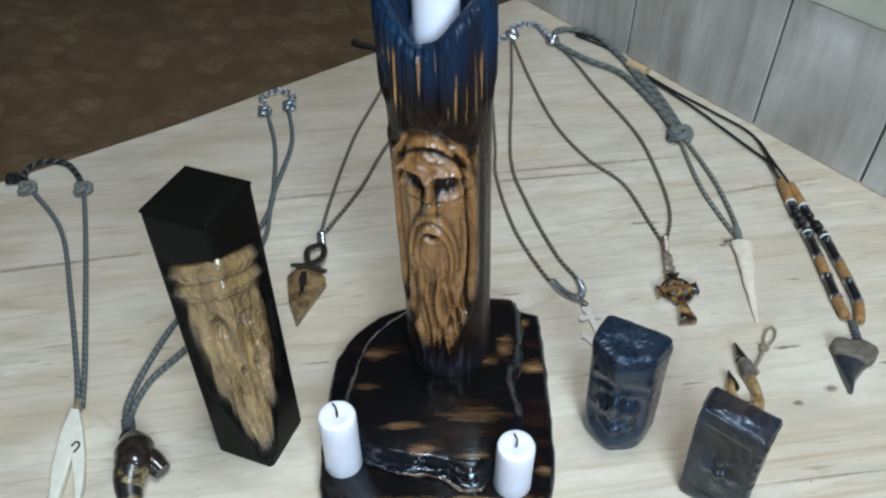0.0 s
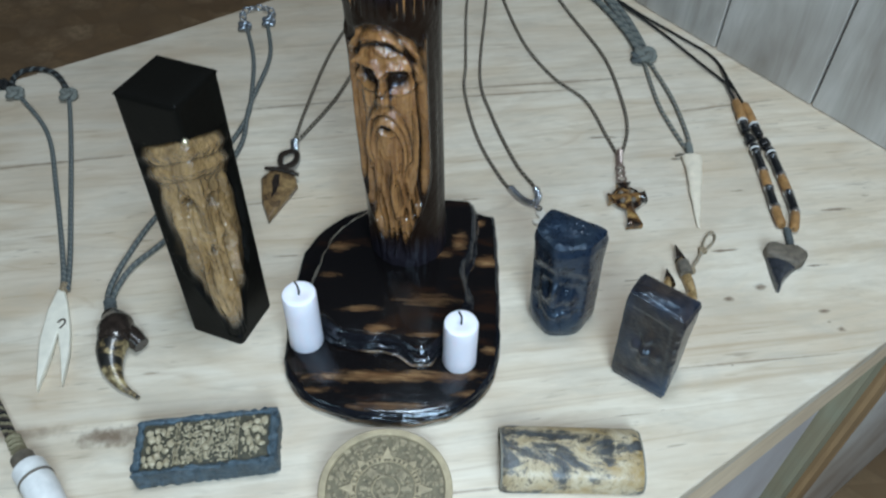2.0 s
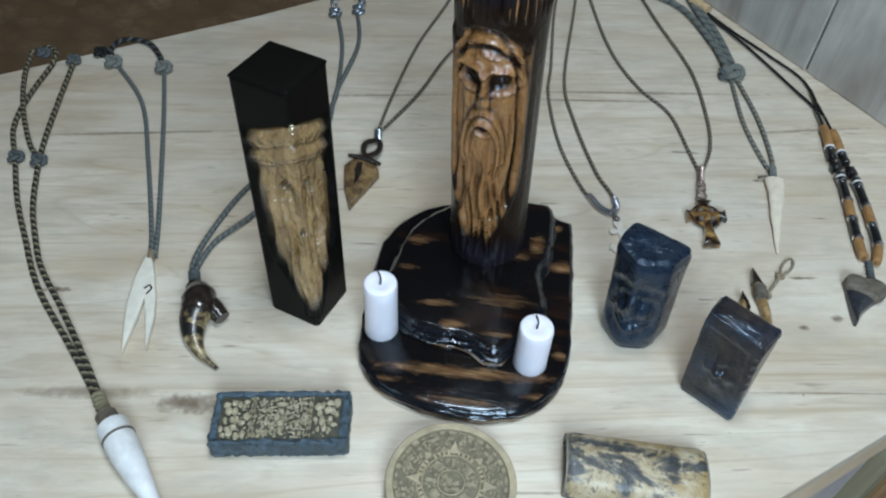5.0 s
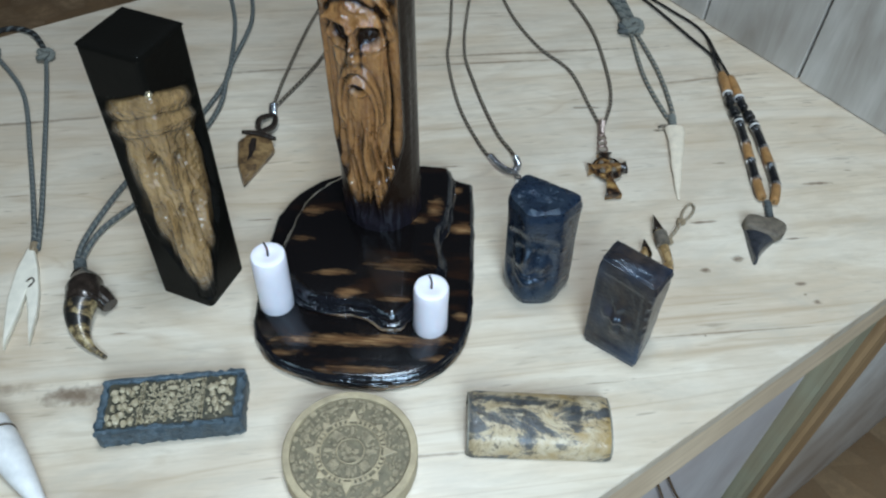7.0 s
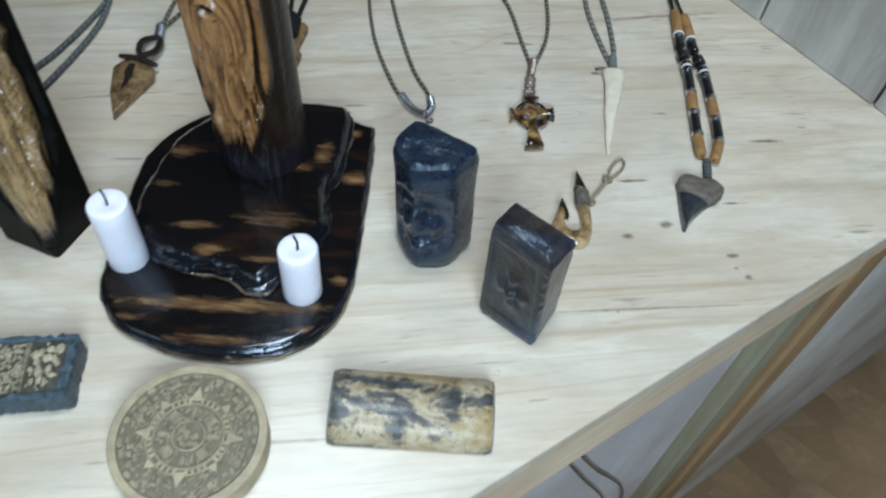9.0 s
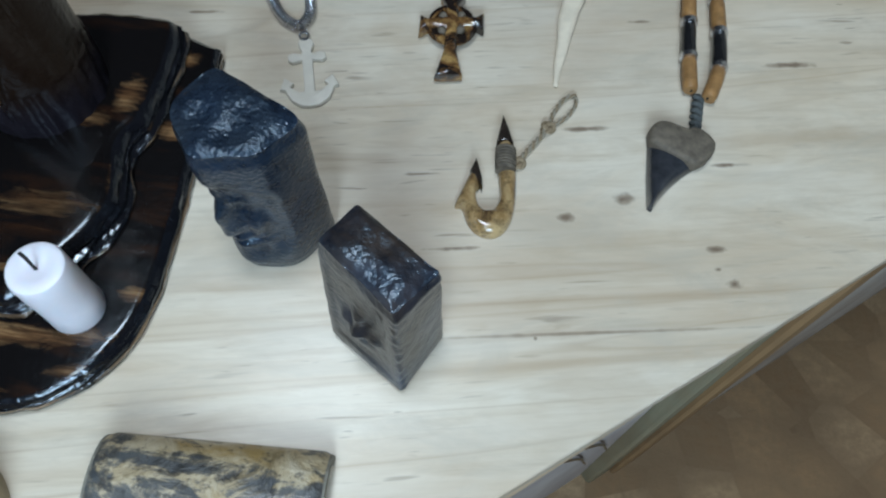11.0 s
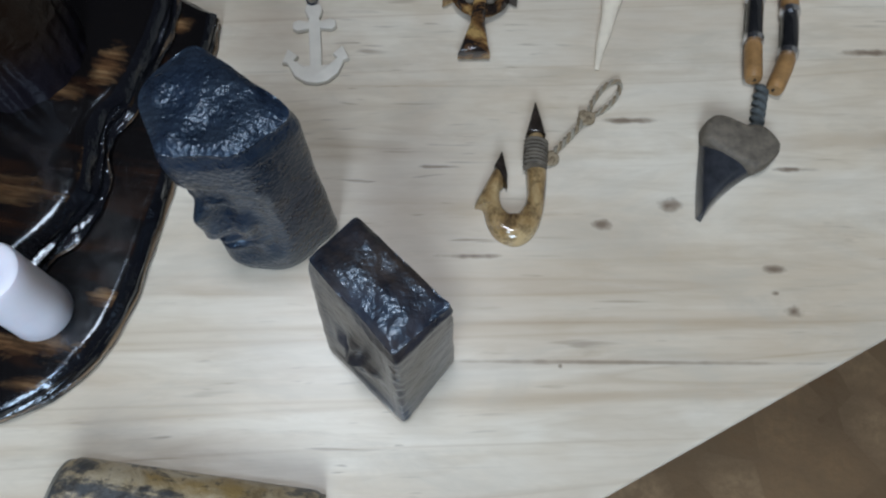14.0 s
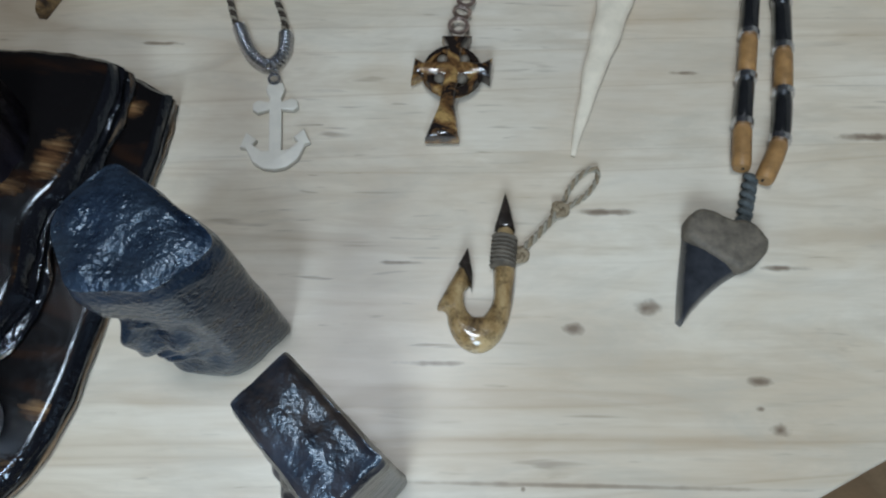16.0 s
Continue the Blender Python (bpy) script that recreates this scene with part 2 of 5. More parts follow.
def charred_board(name, bars):
    """Black scorched board where bars of tan grain (x, y, half length, half width, strength) stay unburnt."""
    m = Mat(name, rough=0.13, spec=0.45, coat=0.3)
    # blue cast of the light's reflections, set through the specular tint
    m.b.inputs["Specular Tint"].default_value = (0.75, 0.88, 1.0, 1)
    co = m.t.nodes.new("ShaderNodeTexCoord").outputs["Object"]
    f = m.noise(1.0, 5, 0.6, (50, 620, 300), 2)
    p = m.noise(30, 3, 0.6)
    wob = m.noise(1.0, 4, 0.65, (90, 240, 90), 2, 0.6)
    brown = m.noise(1.0, 4, 0.6, (22, 80, 40), 2, 0.4)
    c = m.ramp(brown, (0.56, (0.005, 0.004, 0.004)), (0.70, (0.020, 0.009, 0.005)), (0.82, (0.055, 0.024, 0.010)))
    tan = m.ramp(f, (0.32, (0.050, 0.022, 0.010)), (0.50, (0.15, 0.075, 0.032)), (0.70, (0.33, 0.20, 0.095)))
    for x, y, a, b, k in bars:
        mp = m.t.nodes.new("ShaderNodeMapping")
        mp.vector_type = "TEXTURE"
        mp.inputs["Location"].default_value = (x - 0.025, y - 0.34, 0)
        mp.inputs["Rotation"].default_value = (0, 0, radians(2))
        mp.inputs["Scale"].default_value = (a, b, 1)
        m.link(co, mp.inputs[0])
        ln = m.t.nodes.new("ShaderNodeVectorMath")
        ln.operation = "LENGTH"
        m.link(mp.outputs[0], ln.inputs[0])
        d = m.math("ADD", ln.outputs["Value"], m.math("MULTIPLY", m.math("SUBTRACT", wob, 0.5), 1.9))
        c = m.mix(m.ramp(d, (0.25, min(1.0, 0.9 * k)), (0.60, 0.45 * k), (1.0, 0.0)), c, tan)
    m.colour(c)
    m.rough(p, 0.09, 0.22)
    return m.bump(f, 0.0003, 0.3).bump(m.noise(150, 2), 0.0006, 0.35).m


def stone(name, a, b, c3, rough=(0.25, 0.5), scale=120, bump=0.0006, coat=0.0, glint=0.0, sheen=(1, 1, 1), vary=0.0):
    m = Mat(name, spec=0.42, coat=coat)
    # sheen puts the bluish reflected light into the specular tint
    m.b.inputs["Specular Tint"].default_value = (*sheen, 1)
    m.b.inputs["Coat Roughness"].default_value = 0.13
    n = m.noise(scale, 5, 0.65)
    w = m.noise(scale * 0.25, 3, 0.5)
    c = m.ramp(n, (0.32, a), (0.66, b))
    c = m.mix(m.ramp(w, (0.45, 0.0), (0.7, 0.8)), c, c3)
    if vary:
        c = m.mix(m.math("MULTIPLY", m.island(), vary), c, a)
    m.colour(c)
    m.rough(n, *rough)
    m.bump(n, bump, 0.6).bump(m.noise(scale * 4.2, 2, 0.5), bump * glint, 0.5)
    if coat:
        m.link(m.b.inputs["Normal"].links[0].from_socket, m.b.inputs["Coat Normal"])
    return m.m


def plain(name, c, rough=0.5, metal=0.0, var=0.25, scale=300, bump=0.0002, coat=0.0, spec=0.5):
    m = Mat(name, rough, metal, spec, coat)
    n = m.noise(scale, 4, 0.6)
    dark = tuple(x * (1 - var) for x in c)
    lite = tuple(min(1, x * (1 + var)) for x in c)
    m.colour(m.ramp(n, (0.3, dark), (0.7, lite)))
    m.rough(n, rough * 0.8, min(1, rough * 1.25))
    return m.bump(n, bump, 0.4).m


def wax():
    m = Mat("white_wax", 0.38, spec=0.4)
    n = m.noise(90, 3)
    m.colour(m.ramp(n, (0.3, (0.82, 0.80, 0.88)), (0.7, (0.88, 0.86, 0.93))))
    m.b.inputs["Subsurface Weight"].default_value = 0.5
    m.b.inputs["Subsurface Radius"].default_value = (0.006, 0.005, 0.005)
    m.b.inputs["Subsurface Scale"].default_value = 0.5
    return m.bump(n, 0.0006, 0.35).m


def mottled(name, light, mid, dark, scale, rough=0.25, coat=0.3, cut=(0.42, 0.52, 0.6)):
    m = Mat(name, rough, spec=0.5, coat=coat)
    n = m.noise(scale, 5, 0.62, warp=0.7)
    f = m.noise(scale * 6, 4, 0.7)
    c = m.ramp(n, (cut[0], dark), (cut[1], mid), (cut[2], light))
    c = m.mix(m.ramp(f, (0.36, 0.6), (0.5, 0.0)), c, dark)
    m.colour(c)
    m.rough(f, rough * 0.7, rough * 1.6)
    return m.bump(f, 0.0003, 0.4).m


def horn_tile_material():
    """Glossy horn: cream and gold clouds under large blue-black stains and streaks."""
    m = Mat("mottled_horn", 0.4, spec=0.5, coat=0.12)
    cream = m.noise(70, 5, 0.65, warp=0.6)
    gold = m.noise(42, 4, 0.6, (1, 1.4, 1), 0, 0.5)
    stain = m.noise(40, 6, 0.68, (0.7, 1.4, 1), 6, 0.7)
    speck = m.noise(330, 4, 0.7)
    c = m.ramp(cream, (0.34, (0.20, 0.145, 0.070)), (0.48, (0.42, 0.33, 0.20)), (0.66, (0.52, 0.44, 0.31)))
    c = m.mix(m.ramp(gold, (0.54, 0.0), (0.66, 0.75)), c, (0.30, 0.185, 0.045))
    dark = m.ramp(m.noise(150, 3), (0.35, (0.012, 0.018, 0.026)), (0.65, (0.050, 0.064, 0.080)))
    edge = m.math("ADD", stain, m.math("MULTIPLY", m.math("SUBTRACT", cream, 0.5), 0.35))
    c = m.mix(m.ramp(edge, (0.42, 0.90), (0.46, 0.65), (0.50, 0.0)), c, dark)
    c = m.mix(m.ramp(speck, (0.34, 0.75), (0.44, 0.0)), c, (0.045, 0.036, 0.028))
    m.colour(c)
    m.rough(cream, 0.28, 0.55)
    return m.bump(speck, 0.0006, 0.5).bump(cream, 0.0030, 0.7).m


def cord_material(name, a, b):
    m = Mat(name, 0.75, spec=0.2)
    n = m.noise(900, 3, 0.7)
    m.colour(m.ramp(n, (0.3, a), (0.7, b)))
    return m.bump(n, 0.0002, 0.5).m


M = {
    "board": board_material(), "ground": ground_material(),
    "panel": plain_wood("weathered_grey_board", (0.27, 0.245, 0.21), (0.60, 0.575, 0.53), 1.0, (26, 26, 4.0), (0.6, 0.85), 0.0008, (0.20, 0.15, 0.11)),
    "rail": plain_wood("greenish_weathered_rail", (0.34, 0.33, 0.27), (0.52, 0.505, 0.42), 1.0, (12, 12, 40), (0.6, 0.85), 0.0006, (0.224, 0.208, 0.160)),
    "apron": plain_wood("tan_pine_strip", (0.66, 0.49, 0.32), (0.86, 0.69, 0.49), 1.0, (9, 9, 130), (0.55, 0.8), 0.0005, (0.386, 0.264, 0.166)),
    "side": plain_wood("lilac_grey_plywood", (0.62, 0.585, 0.575), (0.82, 0.785, 0.77), 1.0, (11, 11, 5), (0.55, 0.8), 0.0004, (0.469, 0.375, 0.356)),
    "post": plain_wood("green_brown_post", (0.287, 0.280, 0.195), (0.473, 0.456, 0.321), 1.0, (45, 45, 4), (0.6, 0.85), 0.0006, (0.372, 0.237, 0.118)),
    "post2": plain_wood("tan_brown_post", (0.325, 0.195, 0.098), (0.585, 0.382, 0.195), 1.0, (45, 45, 4), (0.6, 0.85), 0.0006, (0.227, 0.155, 0.098)),
    "plaster": stone("stained_white_plaster", (0.72, 0.66, 0.59), (0.88, 0.84, 0.78), (0.50, 0.40, 0.31), (0.7, 0.95), 30, 0.003),
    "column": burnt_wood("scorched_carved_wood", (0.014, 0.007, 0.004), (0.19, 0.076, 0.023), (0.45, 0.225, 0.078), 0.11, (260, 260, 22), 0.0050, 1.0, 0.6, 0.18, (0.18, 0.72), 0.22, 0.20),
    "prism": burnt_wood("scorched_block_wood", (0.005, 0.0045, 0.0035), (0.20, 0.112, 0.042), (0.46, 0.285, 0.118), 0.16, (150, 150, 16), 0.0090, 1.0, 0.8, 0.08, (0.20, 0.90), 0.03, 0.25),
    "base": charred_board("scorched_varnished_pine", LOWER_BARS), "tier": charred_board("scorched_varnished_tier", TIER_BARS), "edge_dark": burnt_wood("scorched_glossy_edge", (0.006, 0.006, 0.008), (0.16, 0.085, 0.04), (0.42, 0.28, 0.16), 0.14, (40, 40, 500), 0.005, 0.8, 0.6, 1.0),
    # lamplight sheen makes part of these stones' blue, in colour and tint
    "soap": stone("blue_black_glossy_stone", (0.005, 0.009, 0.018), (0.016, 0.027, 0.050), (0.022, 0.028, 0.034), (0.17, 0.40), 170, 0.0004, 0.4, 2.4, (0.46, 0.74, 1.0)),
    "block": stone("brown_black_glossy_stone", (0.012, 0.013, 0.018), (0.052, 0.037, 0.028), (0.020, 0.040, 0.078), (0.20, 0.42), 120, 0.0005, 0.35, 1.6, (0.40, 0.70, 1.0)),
    "frame": stone("blue_grey_rough_stone", (0.013, 0.024, 0.032), (0.105, 0.155, 0.195), (0.040, 0.058, 0.068), (0.28, 0.6), 260, 0.0030),
    "glyph": stone("olive_gold_relief", (0.26, 0.215, 0.13), (0.62, 0.54, 0.39), (0.42, 0.35, 0.22), (0.35, 0.6), 420, 0.0008, vary=0.65),
    "glyph_low": stone("dark_olive_ground", (0.03, 0.03, 0.022), (0.10, 0.09, 0.058), (0.05, 0.052, 0.042), (0.5, 0.8), 420, 0.0006),
    "disc": plain("tan_carved_disc", (0.40, 0.325, 0.205), 0.55, 0, 0.24, 120, 0.0003),
    "disc_mid": plain("brown_tan_relief", (0.285, 0.235, 0.15), 0.6, 0, 0.35, 200, 0.0004),
    "disc_low": plain("dark_tan_ground", (0.175, 0.148, 0.095), 0.7, 0, 0.35, 260, 0.0004),
    "tile": horn_tile_material(),
    "horn_end": plain("dull_grey_horn", (0.20, 0.185, 0.15), 0.6, 0, 0.35, 260, 0.0004),
    "claw": mottled("black_tan_claw", (0.41, 0.325, 0.17), (0.17, 0.12, 0.055), (0.012, 0.011, 0.010), 95, 0.28, 0.2, (0.46, 0.53, 0.60)),
    "tiger": mottled("amber_brown_horn", (0.38, 0.235, 0.085), (0.15, 0.072, 0.025), (0.015, 0.010, 0.008), 90, 0.12, 0.8, (0.46, 0.54, 0.63)),
    "hook": mottled("polished_tan_horn", (0.49, 0.35, 0.175), (0.29, 0.18, 0.075), (0.05, 0.028, 0.014), 38, 0.14, 0.6, (0.38, 0.48, 0.60)),
    "dark_horn": plain("black_brown_horn", (0.024, 0.017, 0.013), 0.2, 0, 0.5, 250, 0.0003, 0.4),
    "arrow": mottled("brown_wood_arrow", (0.29, 0.185, 0.08), (0.17, 0.10, 0.042), (0.035, 0.02, 0.012), 120, 0.35, 0.2, (0.36, 0.47, 0.62)),
    "bone": plain("ivory_bone", (0.74, 0.69, 0.58), 0.4, 0, 0.08, 160, 0.0003),
    "white_bone": plain("chalk_white_bone", (0.72, 0.71, 0.69), 0.55, 0, 0.12, 120, 0.0006),
    "pearl": plain("milky_white_shell", (0.71, 0.66, 0.575), 0.35, 0, 0.06, 200, 0.0002),
    "spike": plain("cream_bone_spike", (0.70, 0.61, 0.48), 0.45, 0, 0.1, 140, 0.0004),
    "tooth": plain("slate_blue_tooth_enamel", (0.033, 0.035, 0.041), 0.16, 0, 0.35, 170, 0.0002, 0.4),
    "root": plain("grey_brown_tooth_root", (0.125, 0.102, 0.076), 0.7, 0, 0.4, 300, 0.0009),
    "silver": plain("silver_metal", (0.62, 0.62, 0.64), 0.24, 1.0, 0.2, 900, 0.0002),
    "dull_silver": plain("dull_grey_metal", (0.34, 0.37, 0.41), 0.38, 0.9, 0.35, 700, 0.0003),
    "copper": plain("dull_copper_wire", (0.36, 0.27, 0.23), 0.35, 0.8, 0.3, 700, 0.0002),
    "tan_bead": plain("orange_tan_wood_bead", (0.31, 0.165, 0.060), 0.45, 0, 0.3, 220, 0.0003),
    "black_bead": plain("black_bead", (0.012, 0.012, 0.013), 0.2, 0, 0.3, 300, 0.0002, 0.3),
    "pale_bead": plain("pale_wood_bead", (0.52, 0.37, 0.21), 0.5, 0, 0.2, 300, 0.0003),
    "wax": wax(), "wick": plain("burnt_wick", (0.02, 0.018, 0.018), 0.9), "pin": plain("brass_pin", (0.75, 0.65, 0.45), 0.25, 0.8),
    "groove": plain("dark_joint", (0.10, 0.095, 0.09), 0.9), "bag": plain("black_cloth", (0.012, 0.012, 0.013), 0.9),
    "tarp": plain("blue_tarpaulin", (0.07, 0.10, 0.24), 0.5, 0, 0.3, 12),
    "c_brown": cord_material("dark_brown_yarn", (0.035, 0.026, 0.02), (0.08, 0.062, 0.048)),
    "c_cream": cord_material("cream_yarn", (0.22, 0.19, 0.145), (0.36, 0.32, 0.25)),
    "c_grey": cord_material("blue_grey_yarn", (0.11, 0.118, 0.105), (0.20, 0.205, 0.185)),
    "c_dkgrey": cord_material("dark_grey_yarn", (0.055, 0.062, 0.062), (0.11, 0.12, 0.12)),
    "c_olive": cord_material("olive_yarn", (0.17, 0.15, 0.09), (0.29, 0.25, 0.16)),
    "c_black": cord_material("black_yarn", (0.008, 0.008, 0.008), (0.022, 0.021, 0.020)),
    "c_tan": cord_material("tan_yarn", (0.19, 0.14, 0.085), (0.32, 0.25, 0.165)),
}

# ---- mesh helpers ----
ORIGIN = {}


def V(*p):
    return Vector(p)


def finish(name, bm, mats, origin, smooth=True):
    bmesh.ops.translate(bm, verts=bm.verts, vec=-origin)
    bmesh.ops.recalc_face_normals(bm, faces=bm.faces)
    data = bpy.data.meshes.new(name)
    for f in bm.faces:
        f.smooth = smooth
    bm.to_mesh(data)
    bm.free()
    for k in (mats if isinstance(mats, (list, tuple)) else [mats]):
        data.materials.append(M[k])
    if smooth:
        data.set_sharp_from_angle(angle=radians(42))
    return new(name, data)


def thing(name, at, label, category, group="", kind=""):
    """An empty at the thing's base; its parts are built in world places."""
    ob = new(name)
    ob.empty_display_size = 0.01
    ob.location = at
    ORIGIN[ob] = Vector(at)
    return tagged(ob, label, category, group, kind)


def part(name, bm, mats, parent, label="", smooth=True):
    ob = finish(name, bm, mats, ORIGIN[parent], smooth)
    ob.parent = parent
    ORIGIN[ob] = ORIGIN[parent]
    return tagged(ob, label)


def single(name, bm, mats, at, label, category, group="", kind="", smooth=True):
    ob = finish(name, bm, mats, Vector(at), smooth)
    ob.location = at
    ORIGIN[ob] = Vector(at)
    return tagged(ob, label, category, group, kind)


def skin(bm, rows, closed=True, cap=(True, True), mat=0):
    rings = [[bm.verts.new(p) for p in r] for r in rows]
    n = len(rings[0])
    for a, b in zip(rings, rings[1:]):
        for i in range(n if closed else n - 1):
            j = (i + 1) % n
            f = bm.faces.new((a[i], a[j], b[j], b[i]))
            f.material_index = mat
    for flag, r in zip(cap, (rings[0], rings[-1])):
        if flag and closed:
            bm.faces.new(r).material_index = mat
    return rings


def curve_points(pts, step):
    """A smooth line through the points, in even steps."""
    pts = [Vector(p) for p in pts]
    ext = [2 * pts[0] - pts[1], *pts, 2 * pts[-1] - pts[-2]]
    fine = []
    for i in range(1, len(ext) - 2):
        p0, p1, p2, p3 = ext[i - 1:i + 3]
        k = max(2, int((p2 - p1).length / step * 2))
        for j in range(k):
            t = j / k
            fine.append(0.5 * (2 * p1 + (p2 - p0) * t + (2 * p0 - 5 * p1 + 4 * p2 - p3) * t * t + (3 * p1 - p0 - 3 * p2 + p3) * t ** 3))
    fine.append(pts[-1])
    out, left = [fine[0]], step
    for a, b in zip(fine, fine[1:]):
        d = (b - a).length
        while d >= left > 0:
            a = a + (b - a) * (left / d)
            out.append(a.copy())
            d, left = (b - a).length, step
        left -= d
    out.append(fine[-1])
    return out


def frames_along(pts):
    res = []
    for i, p in enumerate(pts):
        t = (pts[min(i + 1, len(pts) - 1)] - pts[max(i - 1, 0)]).normalized()
        s = t.cross(V(0, 0, 1))
        s = s.normalized() if s.length > 1e-4 else V(1, 0, 0)
        res.append((p, s, s.cross(t)))
    return res


def tube(bm, pts, r, sides=8, mat=0, step=None, flat=1.0):
    """A round bar along pts; r is a number or a function of 0..1."""
    line = curve_points(pts, step) if step else [Vector(p) for p in pts]
    rows = []
    for i, (p, s, u) in enumerate(frames_along(line)):
        k = r(i / (len(line) - 1)) if callable(r) else r
        rows.append([p + s * (k * math.cos(a)) + u * (k * flat * math.sin(a)) for a in (math.tau * j / sides for j in range(sides))])
    skin(bm, rows, mat=mat)


def braid(bm, pts, r, strands=3, pitch=0.009, turn=0.0):
    """A laid cord: strands wound round the line; strand i takes material slot i."""
    line = curve_points(pts, 0.0011)
    fr = frames_along(line)
    for k in range(strands):
        way = []
        for i, (p, s, u) in enumerate(fr):
            a = math.tau * (i * 0.0011 / pitch + k / strands) + turn
            way.append(p + s * (math.cos(a) * r * 0.52) + u * (math.sin(a) * r * 0.52))
        tube(bm, way, r * 0.56, 5, k)


def knot(bm, at, r, mat=0):
    """A small overhand knot: a closed, twice-wound loop of cord."""
    c = Vector(at)
    way = [c + V((1.0 + 0.45 * math.cos(1.5 * a)) * math.cos(a), (1.0 + 0.45 * math.cos(1.5 * a)) * math.sin(a), 0.45 * math.sin(1.5 * a)) * r for a in (4 * math.pi * i / 40 for i in range(41))]
    tube(bm, way, r * 0.5, 6, mat)


def offset(poly, d):
    """The outline moved outwards by d (counter-clockwise outlines)."""
    n, out = len(poly), []
    for i in range(n):
        a, b, c = (Vector(poly[(i + k) % n]) for k in (-1, 0, 1))
        n1 = V((b - a).y, -(b - a).x).normalized()
        n2 = V((c - b).y, -(c - b).x).normalized()
        m = n1 + n2
        m = m.normalized() if m.length > 1e-6 else n1
        out.append(b + m * (d / max(0.45, m.dot(n1))))
    return out


def slab(bm, poly, z0, z1, bevel=0.001, mats=(0, 0), steps=3):
    """A plate with rounded rims: outline counter-clockwise, side and top materials."""
    rows = [[V(p[0], p[1], z0) for p in offset(poly, -bevel * 0.5)], [V(p[0], p[1], z0 + bevel * 0.5) for p in poly], [V(p[0], p[1], z1 - bevel) for p in poly]]
    for k in range(1, steps + 1):
        a = math.pi / 2 * k / steps
        q = offset(poly, -bevel * (1 - math.cos(a)))
        rows.append([V(p[0], p[1], z1 - bevel + bevel * math.sin(a)) for p in q])
    rings = skin(bm, rows, mat=mats[0])
    for f in bm.faces:
        if all(v.co.z > z1 - 1e-6 for v in f.verts):
            f.material_index = mats[1]


def pillow(bm, poly, spine, z0, h, mat=0, rows_n=6):
    """A lens-shaped body: the outline swells up towards its spine line."""
    sp = curve_points([V(*q, 0) for q in spine], 0.0008)
    near = [min(sp, key=lambda q: (q - V(*p, 0)).length_squared) for p in poly]
    rows = [[V(p[0], p[1], z0) for p in poly]]
    for k in range(rows_n + 1):
        f = 0.97 * k / rows_n
        rows.append([V(p[0] + (q.x - p[0]) * f, p[1] + (q.y - p[1]) * f, z0 + 0.0008 + h * math.sqrt(1 - (1 - f) ** 2)) for p, q in zip(poly, near)])
    skin(bm, rows, mat=mat)


def smooth_loop(poly, step):
    p = [V(*q, 0) if len(q) == 2 else Vector(q) for q in poly]
    line = curve_points([p[-1], *p, p[0], p[1]], step)
    half = len(line) // 2
    a = min(range(half), key=lambda i: (line[i] - p[0]).length)
    b = max(range(half, len(line)), key=lambda i: -(line[i] - p[0]).length)
    return [(q.x, q.y) for q in line[a:b]]


def box(bm, c, size, turn=0.0, bevel=0.0, mat=0):
    """A block with bevelled upright edges; c is the middle of its underside."""
    x, y, z = (s / 2 for s in size)
    b = min(bevel, x * 0.9, y * 0.9)
    poly = [(-x + b, -y), (x - b, -y), (x, -y + b), (x, y - b), (x - b, y), (-x + b, y), (-x, y - b), (-x, -y + b)] if b else [(-x, -y), (x, -y), (x, y), (-x, y)]
    co, si = math.cos(radians(turn)), math.sin(radians(turn))
    poly = [(c[0] + px * co - py * si, c[1] + px * si + py * co) for px, py in poly]
    slab_rows(bm, poly, c[2], c[2] + size[2], b * 0.7, mat)


def slab_rows(bm, poly, z0, z1, b, mat=0):
    rows = [[V(p[0], p[1], z0) for p in offset(poly, -b)], [V(p[0], p[1], z0 + b) for p in poly], [V(p[0], p[1], z1 - b) for p in poly], [V(p[0], p[1], z1) for p in offset(poly, -b)]] if b else [[V(p[0], p[1], z) for p in poly] for z in (z0, z1)]
    skin(bm, rows, mat=mat)


def B():
    return bmesh.new()


def gauss(x, s):
    return math.exp(-(x / s) ** 2)


def clamp(x, a=0.0, b=1.0):
    return max(a, min(b, x))


def step01(x, a, b):
    t = clamp((x - a) / (b - a))
    return t * t * (3 - 2 * t)


def n3(x, y, z):
    return noise.noise(V(x, y, z))


# ---- the table, its low board wall, its side and the floor ----
U, W = V(0.803, 0.596, 0), V(-0.596, 0.803, 0)
TURN_U = math.degrees(math.atan2(0.596, 0.803))
FLOOR = -0.70


def uv(u, w, z=0.0):
    p = U * u + W * w
    return V(p.x, p.y, z)


bm = B()
s = 220.0
f = bm.faces.new([bm.verts.new((x, y, FLOOR)) for x, y in ((-s, -s), (s, -s), (s, s), (-s, s))])
single("ground", bm, "ground", (0, 0, FLOOR), "dark brown mottled leaf-patterned floor around the table", "floor", kind="structure", smooth=False)

table = thing("display_table", (0, 0, FLOOR), "wooden display table with a pale birch top and grey plywood sides", "table")
bm = B()
top_poly = [tuple(uv(-0.62, 0.062).xy), (0.135, 0.178), (0.388, 0.359), (0.456, 0.4075), tuple(uv(0.655, 0.061).xy), tuple(uv(0.655, 0.656).xy), (0.103, 0.886), (-0.048, 0.7575), (-0.205, 0.632), (-0.387, 0.503), tuple(uv(-0.62, 0.628).xy)]
slab(bm, top_poly, -0.012, 0.0, 0.0012)
